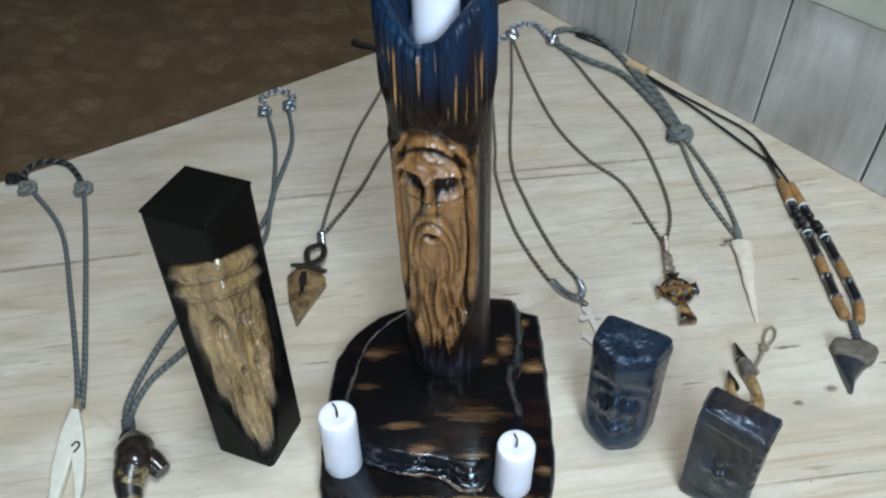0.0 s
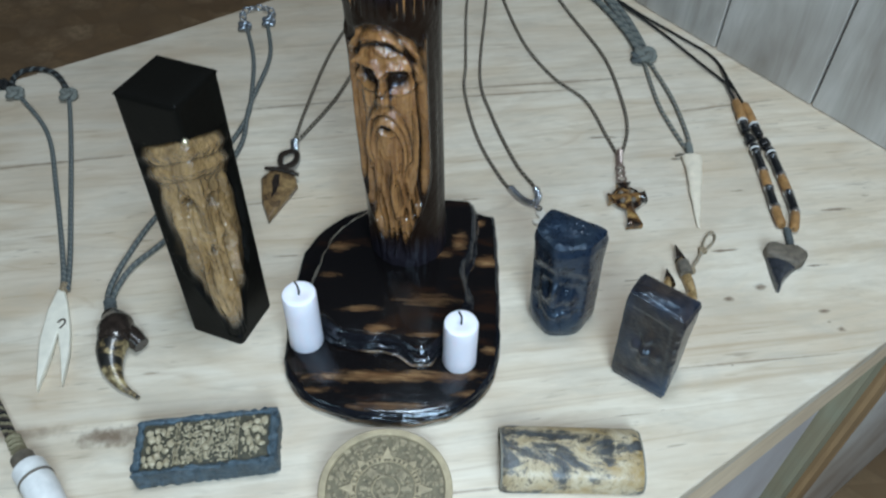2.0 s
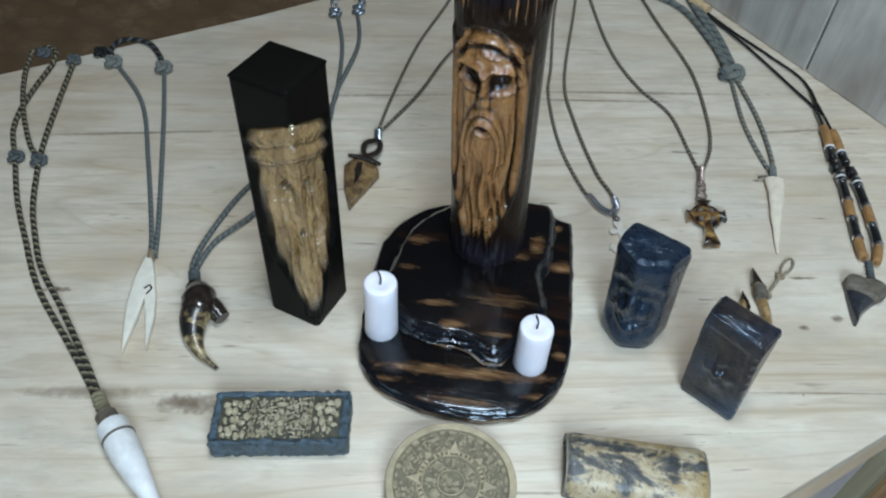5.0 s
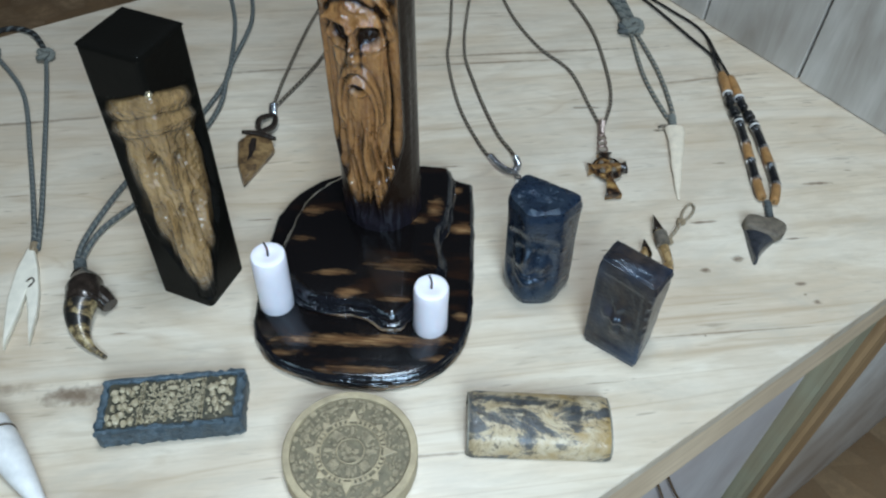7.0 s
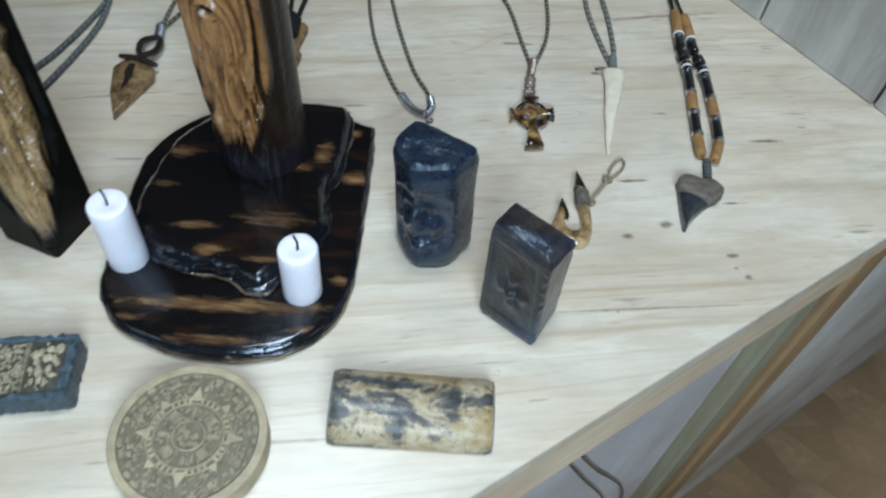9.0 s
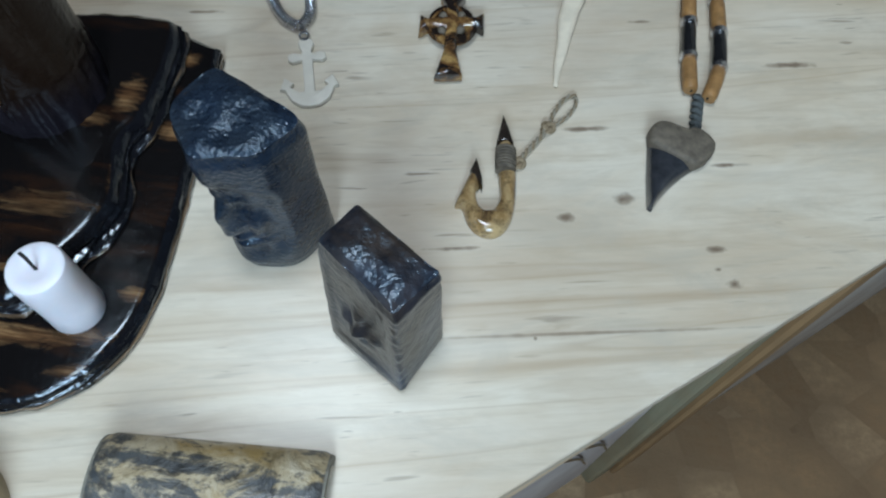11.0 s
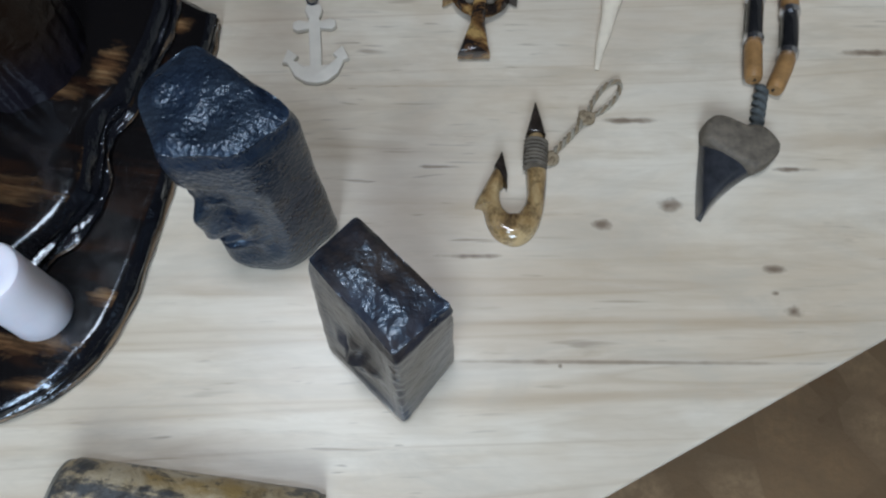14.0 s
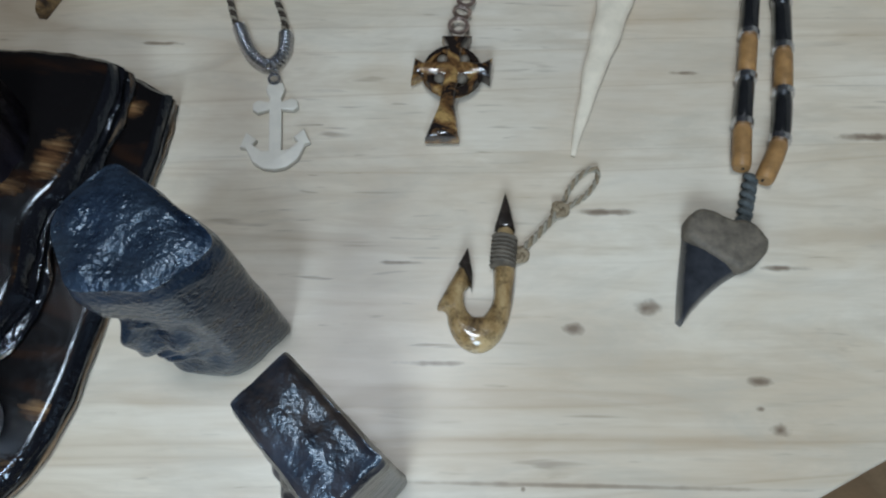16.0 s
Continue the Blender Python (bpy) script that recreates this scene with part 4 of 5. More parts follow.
# ---- glossy black carvings ----
def soften(poly, times=2):
    """Rounds an outline by cutting its corners."""
    p = [Vector(q) for q in poly]
    for _ in range(times):
        p = [q for k in range(len(p)) for q in (p[k] * 0.75 + p[(k + 1) % len(p)] * 0.25, p[k] * 0.25 + p[(k + 1) % len(p)] * 0.75)]
    return p


def resample(poly, n):
    pts = [Vector(p) for p in poly]
    seg = [(pts[(i + 1) % len(pts)] - pts[i]).length for i in range(len(pts))]
    total, out = sum(seg), []
    for k in range(n):
        d = total * k / n
        i = 0
        while d > seg[i]:
            d -= seg[i]
            i += 1
        out.append(pts[i].lerp(pts[(i + 1) % len(pts)], d / seg[i]))
    return out


def carved_stone(bm, low, high, h, relief, n=150, m=90, soft=0.0035, rounds=24, grow=1.0):
    a, b = resample(low, n), resample(high, n)
    a, b = ([sum(q, V(0, 0)) / n + (p - sum(q, V(0, 0)) / n) * grow for p in q] for q in (a, b))
    for _ in range(rounds):
        a = [(a[k - 1] + a[k] * 2 + a[(k + 1) % n]) / 4 for k in range(n)]
        b = [(b[k - 1] + b[k] * 2 + b[(k + 1) % n]) / 4 for k in range(n)]
    rows = []
    ca, cb = sum(a, V(0, 0)) / n, sum(b, V(0, 0)) / n
    for i in range(m):
        t = i / (m - 1)
        z = h * t
        edge = min(z, h - z)
        k = 1 - (0.07 * (1 - step01(edge, 0, soft)) if edge < soft else 0)
        c = ca.lerp(cb, t)
        row = []
        for j in range(n):
            p = a[j].lerp(b[j], t)
            nrm = (p - c).normalized()
            d = relief(j / n, z, p)
            q = c + (p - c) * k + nrm * d
            row.append(V(q.x, q.y, z))
        rows.append(row)
    c = cb
    for k in (0.90, 0.86, 0.8, 0.7, 0.58, 0.45, 0.3, 0.15, 0.03):
        ring_at = [c + (b[j] - c) * k for j in range(n)]
        rows.append([V(q.x, q.y, h + 0.0012 * step01(0.93 - k, 0, 0.2) + 0.0022 * (1 - k * k) * n3(q.x * 95, q.y * 95, 3) + 0.0003 * n3(q.x * 330, q.y * 330, 5)) for q in ring_at])
    skin(bm, rows)


def slab_relief(s, z, p):
    # the carved front runs from s = 0 to about 0.36
    d = 0.0009 * n3(p.x * 90, p.y * 90, z * 45) + 0.00008 * n3(p.x * 260, p.y * 260, z * 200)
    if s < 0.40:
        x = (s - 0.19) / 0.19
        top, low = 0.057 - 0.010 * x * x, 0.010 + 0.012 * x * x
        zone = (1 - step01(abs(x), 0.70, 0.98)) * (1 - step01(z, top - 0.003, top + 0.004)) * step01(z, low - 0.005, low + 0.004)
        e = -0.0022
        for k in (-1, 1):
            e -= 0.0024 * gauss(x - 0.34 * k, 0.15) * gauss(z - 0.0445 + 0.004 * abs(x), 0.0036)
            e += 0.0010 * gauss(x - 0.34 * k, 0.07) * gauss(z - 0.0440, 0.0018)
            e += 0.0026 * gauss(x - 0.42 * k, 0.17) * gauss(z - 0.0335, 0.0050)
            e += 0.0016 * gauss(x - 0.30 * k, 0.20) * gauss(z - (0.0515 - 0.010 * abs(x)), 0.0022)
        e += 0.0046 * gauss(x, 0.13 + 0.08 * gauss(z - 0.033, 0.004)) * step01(z, 0.027, 0.031) * (1 - step01(z, 0.042, 0.051))
        mouth = z - 0.0215 - 0.006 * x * x
        e += 0.0024 * gauss(mouth - 0.0032, 0.0020) * gauss(x, 0.45) + 0.0022 * gauss(mouth + 0.0034, 0.0022) * gauss(x, 0.4) - 0.0016 * gauss(mouth, 0.0013) * gauss(x, 0.5)
        e += 0.0009 * n3(x * 5, z * 130, 5)
        d += 0.95 * e * zone
    return d


bm = B()
carved_stone(bm, [(0.1055, 0.3265), (0.1155, 0.3095), (0.1335, 0.3120), (0.1450, 0.3290), (0.1290, 0.3390), (0.1130, 0.3410)],
             [(0.1015, 0.3270), (0.1120, 0.3090), (0.1322, 0.3135), (0.1425, 0.3270), (0.1240, 0.3375), (0.1115, 0.3440)], 0.0750, slab_relief, 200, 120, 0.006, 80, 1.095)
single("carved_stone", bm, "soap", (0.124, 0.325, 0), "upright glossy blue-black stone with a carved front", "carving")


def block_relief(s, z, p):
    d = 0.0003 * n3(p.x * 150, p.y * 150, z * 130) + 0.00010 * n3(p.x * 320, p.y * 320, z * 300)
    if s < 0.29:
        x = (s - 0.145) / 0.145
        rr = math.hypot(x, (z - 0.030) / 0.022)
        a = math.atan2((z - 0.030) / 0.022, x)
        brim = step01(max(abs(x), abs(z - 0.032) / 0.030), 0.74, 0.82)
        d += -0.0007 * (1 - brim)
        d += 0.0042 * gauss(rr, 0.16) + 0.0022 * (0.5 + 0.5 * math.cos(4 * a)) * gauss(rr - 0.34, 0.2)
    else:
        corner = gauss(s - 0.30, 0.012) + gauss(s - 0.52, 0.012)
        d += corner * (0.0009 * n3(s * 30, z * 230, 4) + 0.0003 * math.sin(z * 900 + 3 * n3(s * 9, z * 60, 2)))
    d += 0.0007 * n3(p.x * 60, p.y * 60, z * 220) * step01(z, 0.052, 0.06)
    return d


bm = B()
carved_stone(bm, [(0.1508, 0.2855), (0.1779, 0.2664), (0.1900, 0.2885), (0.1635, 0.3075)], [(0.1507, 0.2928), (0.1765, 0.2708), (0.1884, 0.2860), (0.1605, 0.3072)], 0.0635, block_relief, 200, 110, 0.0042, 6, 1.035)
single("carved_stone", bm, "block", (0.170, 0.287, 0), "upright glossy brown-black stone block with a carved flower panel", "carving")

# ---- relief plaque, disc and horn tile ----
plaque = thing("relief_plaque", (-0.070, 0.227, 0), "blue-grey stone plaque with an olive gold carved relief", "plaque")
pa, pb, pc = V(-0.1040, 0.2035), V(-0.0315, 0.2150), V(-0.0358, 0.2468)
ex, ey = (pb - pa), (pc - pb)


def on_plaque(s, t):
    p = pa + ex * s + ey * t
    return (p.x, p.y)


bm = B()
outline = [on_plaque(*q) for q in ((0.02, 0), (0.98, 0), (1, 0.04), (1, 0.96), (0.98, 1), (0.02, 1), (0, 0.96), (0, 0.04))]
ring = [(p.x + 0.0005 * n3(p.x * 500, p.y * 500, 1), p.y + 0.0005 * n3(p.x * 500, p.y * 500, 7)) for p in resample(outline, 150)]
slab(bm, ring, 0.0, 0.0125, 0.0012)
for v in bm.verts:
    v.co += V(n3(*(v.co * 420)), n3(*(v.co * 420 + V(9, 0, 0))), 0.5 * n3(*(v.co * 380 + V(0, 9, 0)))) * 0.0009
part("body", bm, "frame", plaque, "rough blue-grey stone body")
for s, t, w, dd in ((0.5, 0.040, 0.98, 0.085), (0.5, 0.950, 0.98, 0.095), (0.03, 0.5, 0.05, 0.86), (0.965, 0.5, 0.06, 0.86)):
    bm = B()
    q = [on_plaque(s - w / 2, t - dd / 2), on_plaque(s + w / 2, t - dd / 2), on_plaque(s + w / 2, t + dd / 2), on_plaque(s - w / 2, t + dd / 2)]
    slab(bm, [(p.x, p.y) for p in resample(q, 60)], 0.0108, 0.0144, 0.0009)
    for v in bm.verts:
        v.co += V(n3(*(v.co * 420)), n3(*(v.co * 420 + V(9, 0, 0))), n3(*(v.co * 380 + V(0, 9, 0)))) * 0.0014
    part("rim", bm, "frame", plaque)
bm = B()
slab(bm, [on_plaque(*q) for q in ((0.045, 0.05), (0.945, 0.05), (0.945, 0.925), (0.045, 0.925))], 0.0118, 0.0129, 0.0002)
part("field", bm, "glyph_low", plaque, "dark olive sunk field")
rnd = random.Random(5)
bm = B()


def glyph(s, t, w, d, h, sides=6):
    pts = []
    for k in range(sides):
        a = math.tau * (k + 0.5) / sides
        pts.append(on_plaque(s + w / 2 * math.cos(a) * rnd.uniform(0.8, 1.15), t + d / 2 * math.sin(a) * rnd.uniform(0.8, 1.15)))
    slab_rows(bm, pts, 0.0127, 0.0129 + h, h * 0.35)


for _ in range(560):
    s = rnd.uniform(0.27, 0.72) if rnd.random() < 0.72 else rnd.uniform(0.075, 0.915)
    t = rnd.uniform(0.11, 0.87)
    w = rnd.uniform(0.010, 0.026)
    glyph(s, t, w, w * rnd.uniform(1.2, 2.8), rnd.uniform(0.0006, 0.0016), rnd.choice((4, 5, 6, 8)))
# heaps of rounded stones at both ends
for side in (-1, 1):
    for row_k in range(5):
        for col_k in range(4):
            s = 0.5 + side * (0.262 + 0.046 * col_k + 0.020 * (row_k % 2)) + rnd.uniform(-0.014, 0.014)
            t = 0.17 + 0.145 * row_k + 0.03 * side * (col_k - 1.5) + rnd.uniform(-0.045, 0.045)
            if 0.08 < s < 0.91 and 0.12 < t < 0.86:
                glyph(s, t, rnd.uniform(0.032, 0.062), rnd.uniform(0.09, 0.18), rnd.uniform(0.0016, 0.0030), 8)
# upright bands between the fields and the square figure in the middle
for s in (0.285, 0.305, 0.70, 0.72):
    for k in range(7):
        glyph(s, 0.15 + 0.115 * k, 0.012, 0.125, 0.0020, 6)
for s, t, w, d, h in ((0.50, 0.60, 0.050, 0.10, 0.0026), (0.472, 0.50, 0.034, 0.16, 0.0026), (0.528, 0.50, 0.034, 0.16, 0.0026), (0.50, 0.38, 0.060, 0.14, 0.0028), (0.50, 0.27, 0.040, 0.08, 0.0024), (0.50, 0.74, 0.090, 0.10, 0.0018)):
    glyph(s, t, w, d, h, 8)
tagged(part("relief", bm, "glyph", plaque, "olive gold carved glyph shapes"), kind="stuff")

disc = thing("carved_disc", (0.0240, 0.2035, 0), "round tan wooden disc with a carved sun calendar pattern", "disc")
DC, DR, DZ = V(0.0249, 0.2020), 0.0338, 0.0130


def polar(r, a):
    return (DC.x + r * math.cos(a), DC.y + r * math.sin(a))


def annulus(bm, r0, r1, z0, z1, n=96):
    rows = [[V(*polar(r, math.tau * j / n), z) for j in range(n)] for r, z in ((r0, z0), (r0, z1 - 0.0003), (r0 + 0.0003, z1), (r1 - 0.0005, z1), (r1, z1 - 0.0005), (r1, z0))]
    skin(bm, rows, cap=(False, False))


bm = B()
slab(bm, [polar(DR - 0.0002, math.tau * j / 96) for j in range(96)], 0.0, DZ - 0.0016, 0.0004)
part("body", bm, "disc_low", disc, "dark tan sunk ground")
bm = B()
annulus(bm, 0.0300, DR, 0.0003, DZ)
part("rim", bm, "disc", disc, "smooth tan rim")
for r0, r1 in ((0.0176, 0.0182), (0.0148, 0.0154), (0.0066, 0.0072)):
    bm = B()
    annulus(bm, r0, r1, DZ - 0.0022, DZ - 0.0006)
    part("ring", bm, "disc", disc)
Z1 = DZ - 0.0005
for k in range(8):
    a = math.tau * k / 8 + math.radians(1)
    big = k % 2 == 0
    bm = B()
    r0, r1, half = (0.0166, 0.0236, 0.15) if big else (0.0180, 0.0216, 0.11)
    poly = [polar(r0, a - half), polar(r0 + 0.0012, a - half * 0.95), polar(r1, a), polar(r0 + 0.0012, a + half * 0.95), polar(r0, a + half)]
    slab_rows(bm, poly, DZ - 0.002, Z1, 0.0003)
    part("ray", bm, "disc", disc)
bm = B()
rnd = random.Random(11)


def cell(r, a, lr, la, top):
    """A small carved block at r, a: half length lr outwards, half width la across."""
    ca, sa = math.cos(a), math.sin(a)
    x, y = polar(r, a)
    q = [(1, -0.8), (1, 0.8), (0.3, 1.05), (-1, 0.8), (-1, -0.8), (-0.3, -1.05)]
    pts = [(x + ca * lr * i - sa * la * j * rnd.uniform(0.8, 1.2), y + sa * lr * i + ca * la * j * rnd.uniform(0.8, 1.2)) for i, j in q]
    slab_rows(bm, pts, DZ - 0.002, top, 0.00018)


for k in range(40):
    if k % 5:
        cell(0.0165, math.tau * k / 40 + 0.02, 0.00095, 0.00075, Z1 - 0.0002)
tagged(part("dash_ring", bm, "disc", disc, "tan ring of small blocks"), kind="stuff")
bm = B()
# the two scaled bands that run round under the rim, in uneven links
for k in range(34):
    a = math.tau * k / 34
    cell(0.0284 + rnd.uniform(-0.0004, 0.0003), a, rnd.uniform(0.0007, 0.0012), rnd.uniform(0.0011, 0.0022), Z1 - rnd.uniform(0, 0.0007))
for k in range(44):
    a = math.tau * k / 44 + rnd.uniform(-0.02, 0.02)
    off = abs(((a - math.radians(1)) / (math.tau / 4)) % 1 - 0.5)
    if off < 0.44:
        cell(0.0254 + rnd.uniform(-0.0006, 0.0006), a, rnd.uniform(0.0005, 0.0011), rnd.uniform(0.0006, 0.0018), Z1 - rnd.uniform(0.0001, 0.0008))
for k in range(330):
    r, a = rnd.uniform(0.0188, 0.0270), rnd.uniform(0, math.tau)
    off = abs(((a - math.radians(1)) / (math.tau / 8)) % 1 - 0.5)
    if off > 0.38:
        continue
    cell(r, a, rnd.uniform(0.0003, 0.0008), rnd.uniform(0.0003, 0.0011), Z1 - rnd.uniform(0.0001, 0.0009))
tagged(part("outer_relief", bm, "disc_mid", disc, "brownish carved glyphs"), kind="stuff")
bm = B()
# four rounded squares and the round figure inside the ring
for k in range(4):
    a = math.tau * (k + 0.5) / 4
    cell(0.0108, a, 0.0024, 0.0026, Z1 - 0.0004)
    for j in (-1, 1):
        cell(0.0108 + 0.0006 * j, a + 0.12 * j, 0.0008, 0.0007, Z1 + 0.0001)
    cell(0.0112, math.tau * k / 4, 0.0020, 0.0012, Z1 - 0.0003)
    cell(0.0128, math.tau * k / 4 + 0.2, 0.0009, 0.0006, Z1 - 0.0005)
for k in range(16):
    cell(0.0088 + rnd.uniform(-0.0006, 0.0006), math.tau * k / 16, rnd.uniform(0.0004, 0.0009), rnd.uniform(0.0005, 0.0010), Z1 - rnd.uniform(0.0002, 0.0008))
for k in range(60):
    cell(rnd.uniform(0.0075, 0.0140), rnd.uniform(0, math.tau), rnd.uniform(0.0003, 0.0007), rnd.uniform(0.0003, 0.0009), Z1 - rnd.uniform(0.0003, 0.0009))
for k in range(26):
    cell(rnd.uniform(0.0008, 0.0056), rnd.uniform(0, math.tau), rnd.uniform(0.0005, 0.0013), rnd.uniform(0.0005, 0.0013), Z1 - rnd.uniform(0.0, 0.0008))
tagged(part("calendar_relief", bm, "disc_mid", disc, "tan carved calendar glyphs"), kind="stuff")

bm = B()
n, rows = 26, []
x0, x1, y0, y1, hh = 0.0842, 0.1572, 0.2075, 0.2430, 0.0170
for i in range(41):
    t = i / 40
    e = min(t, 1 - t)
    k = 1 - 0.05 * (1 - step01(e, 0, 0.03))
    x = x0 + (x1 - x0) * t
    yc, hw = (y0 + y1) / 2 + 0.0008 * (t - 0.5), (y1 - y0) / 2 * k
    out = [V(x, yc - hw * math.cos(math.pi * j / n), 0.0006 + (hh * k * (1 - 0.15 * t)) * max(0.0, math.sin(math.pi * j / n)) ** 0.6) for j in range(n + 1)]
    inn = [V(x, yc - (hw - 0.003) * math.cos(math.pi * j / n), 0.0004 + (hh * k * (1 - 0.15 * t) - 0.003) * max(0.0, math.sin(math.pi * j / n)) ** 0.6) for j in range(n, -1, -1)]
    rows.append(out + inn)
horn = thing("horn_tile", (0.1207, 0.225, 0), "arched mottled horn piece in cream, gold and black", "horn piece")
skin(bm, rows)
part("body", bm, "tile", horn)
for row, dx in ((rows[0], -1), (rows[-1], 1)):
    bm = B()
    skin(bm, [[p + V(dx * 0.00005, 0, 0) for p in row], [p + V(dx * 0.0005, 0, 0) for p in row], [p + V(dx * 0.0009, 0.0, 0.0) for p in row]])
    part("sawn_end", bm, "horn_end", horn, "dull grey sawn end")

# ---- necklaces laid on the table ----


def flat(pts, z):
    return [V(p[0], p[1], z) for p in pts]


def necklace(at, label):
    return thing("necklace", (at[0], at[1], 0), label, "necklace", "necklaces on the table")


def add_cord(owner, ways, r, mats, label, pitch=0.009, strands=3):
    for k, w in enumerate(ways):
        bm = B()
        braid(bm, flat(w, r + 0.0002 + 0.0004 * k), r, strands, pitch, k * 1.3)
        part("cord", bm, mats, owner, label)


def add_knot(owner, at, r, mat, label="cord knot"):
    bm = B()
    knot(bm, (at[0], at[1], r * 0.95), r)
    part("knot", bm, mat, owner, label)


def add_wrap(owner, a, b, r, mat, turns=6, name="wrap", label="", under=None):
    """Thread wound in rings round a short bar."""
    a, b = V(a[0], a[1], r * 1.15), V(b[0], b[1], r * 1.15)
    bm = B()
    tube(bm, [a, b], r * 0.8, 10)
    d = (b - a).normalized()
    s = d.cross(V(0, 0, 1))
    way = []
    for i in range(turns * 12 + 1):
        t = i / (turns * 12)
        ang = math.tau * turns * t
        way.append(a.lerp(b, t) + s * (math.cos(ang) * r * 0.85) + V(0, 0, math.sin(ang) * r * 0.85))
    tube(bm, way, (b - a).length / turns * 0.42, 5)
    return part(name, bm, mat, owner, label)


def ring_of(bm, c, r, thick, n=20, axis="z", mat=0):
    way = []
    for i in range(n + 1):
        a = math.tau * i / n
        way.append(Vector(c) + (V(math.cos(a), math.sin(a), 0) if axis == "z" else V(math.cos(a), 0, math.sin(a))) * r)
    tube(bm, way, thick, 6, mat)


# bone tusk on a brown and cream cord
nk = necklace((-0.25, 0.35), "white bone tusk pendant on a brown and cream braided cord")
mats = ["c_brown", "c_olive", "c_black"]
add_cord(nk, [[(-0.3445, 0.527), (-0.3425, 0.480), (-0.3355, 0.443), (-0.3175, 0.410), (-0.296, 0.371), (-0.2725, 0.336), (-0.246, 0.299), (-0.2095, 0.262), (-0.189, 0.241), (-0.169, 0.219)],
              [(-0.3295, 0.535), (-0.3175, 0.480), (-0.308, 0.440), (-0.2995, 0.411), (-0.283, 0.368), (-0.266, 0.337), (-0.250, 0.313), (-0.222, 0.283), (-0.187, 0.243), (-0.172, 0.224)],
              [(-0.3675, 0.536), (-0.3575, 0.504), (-0.3395, 0.466), (-0.3155, 0.428), (-0.2995, 0.411)],
              [(-0.3675, 0.536), (-0.358, 0.546), (-0.348, 0.540), (-0.3445, 0.527)]], 0.0020, mats, "brown, olive and black braided cord", 0.0062)
for p in ((-0.358, 0.538), (-0.330, 0.533), (-0.317, 0.411), (-0.2995, 0.410)):
    add_knot(nk, p, 0.0035, "c_dkgrey")
add_wrap(nk, (-0.176, 0.229), (-0.166, 0.217), 0.0034, "c_olive", 5, "wrap", "olive cord wrap")
bm = B()
tube(bm, [(-0.1655, 0.2165, 0.0062), (-0.158, 0.209, 0.0070)], 0.0058, 20)
cap_ob = part("collar", bm, "root", nk, "grey-brown collar band")
bm = B()
tube(bm, [(-0.1580, 0.2090, 0.0085), (-0.1535, 0.2045, 0.0090), (-0.140, 0.1905, 0.0085), (-0.126, 0.1765, 0.0060), (-0.1135, 0.1645, 0.0030)],
     lambda t: 0.0084 * (1 - 0.0 * t) * (1.0 if t < 0.25 else 1 - 0.88 * ((t - 0.25) / 0.75) ** 1.4), 22, 0, 0.0012)
tusk = part("tusk", bm, "white_bone", nk, "chalk white bone tusk")
bm = B()
tube(bm, [(-0.1522, 0.2032, 0.0090), (-0.1512, 0.2022, 0.0090)], 0.0088, 22)
part("band", bm, "root", tusk, "grey painted band")

# forked bone on a grey cord
nk = necklace((-0.23, 0.42), "forked ivory bone pendant on a dark grey braided cord")
add_cord(nk, [[(-0.295, 0.537), (-0.254, 0.489), (-0.224, 0.425), (-0.196, 0.359), (-0.187, 0.334)], [(-0.254, 0.537), (-0.240, 0.500), (-0.225, 0.458), (-0.195, 0.370), (-0.184, 0.334)]], 0.0018, ["c_grey", "c_dkgrey", "c_dkgrey"], "blue-grey braided cord", 0.0048)
add_cord(nk, [[(-0.295, 0.537), (-0.306, 0.552), (-0.305, 0.566), (-0.294, 0.572), (-0.278, 0.568), (-0.264, 0.553), (-0.254, 0.537)]], 0.0023, ["c_black", "c_dkgrey", "c_black"], "black cord loop")
for p in ((-0.297, 0.536), (-0.254, 0.536)):
    add_knot(nk, p, 0.0042, "c_grey")
add_knot(nk, (-0.313, 0.548), 0.0035, "c_black")
add_wrap(nk, (-0.187, 0.338), (-0.186, 0.330), 0.0022, "c_tan", 4, "wrap", "tan thread wrap")
bm = B()
slab(bm, [(-0.1748, 0.2590), (-0.1757, 0.2850), (-0.1775, 0.3000), (-0.1712, 0.2850), (-0.1620, 0.2630), (-0.1655, 0.2850), (-0.1700, 0.3000), (-0.1780, 0.3190), (-0.1855, 0.3335), (-0.1895, 0.3325), (-0.1895, 0.3150), (-0.1860, 0.2930), (-0.1810, 0.2760)], 0.0002, 0.0045, 0.0012)
fork = part("pendant", bm, "bone", nk, "forked ivory bone")
# dark curl added in place of the slit in the fork
bm = B()
tube(bm, flat([(-0.1795, 0.306), (-0.1775, 0.309), (-0.1752, 0.3065), (-0.1768, 0.302)], 0.0046), 0.0006, 6, 0, 0.001)
part("thread", bm, "c_brown", fork, "dark brown curl standing for the slit")

# claw on a grey cord
nk = necklace((-0.13, 0.45), "black and tan claw pendant on a grey braided cord")
add_cord(nk, [[(-0.132, 0.648), (-0.117, 0.599), (-0.109, 0.549), (-0.107, 0.510), (-0.122, 0.452), (-0.145, 0.407), (-0.156, 0.361), (-0.158, 0.332), (-0.151, 0.317)],
              [(-0.115, 0.657), (-0.103, 0.600), (-0.107, 0.530), (-0.1045, 0.480), (-0.118, 0.420), (-0.133, 0.382), (-0.150, 0.353), (-0.154, 0.328), (-0.149, 0.316)]], 0.0019, ["c_grey", "c_dkgrey", "c_dkgrey"], "grey braided cord", 0.0050)
bm = B()
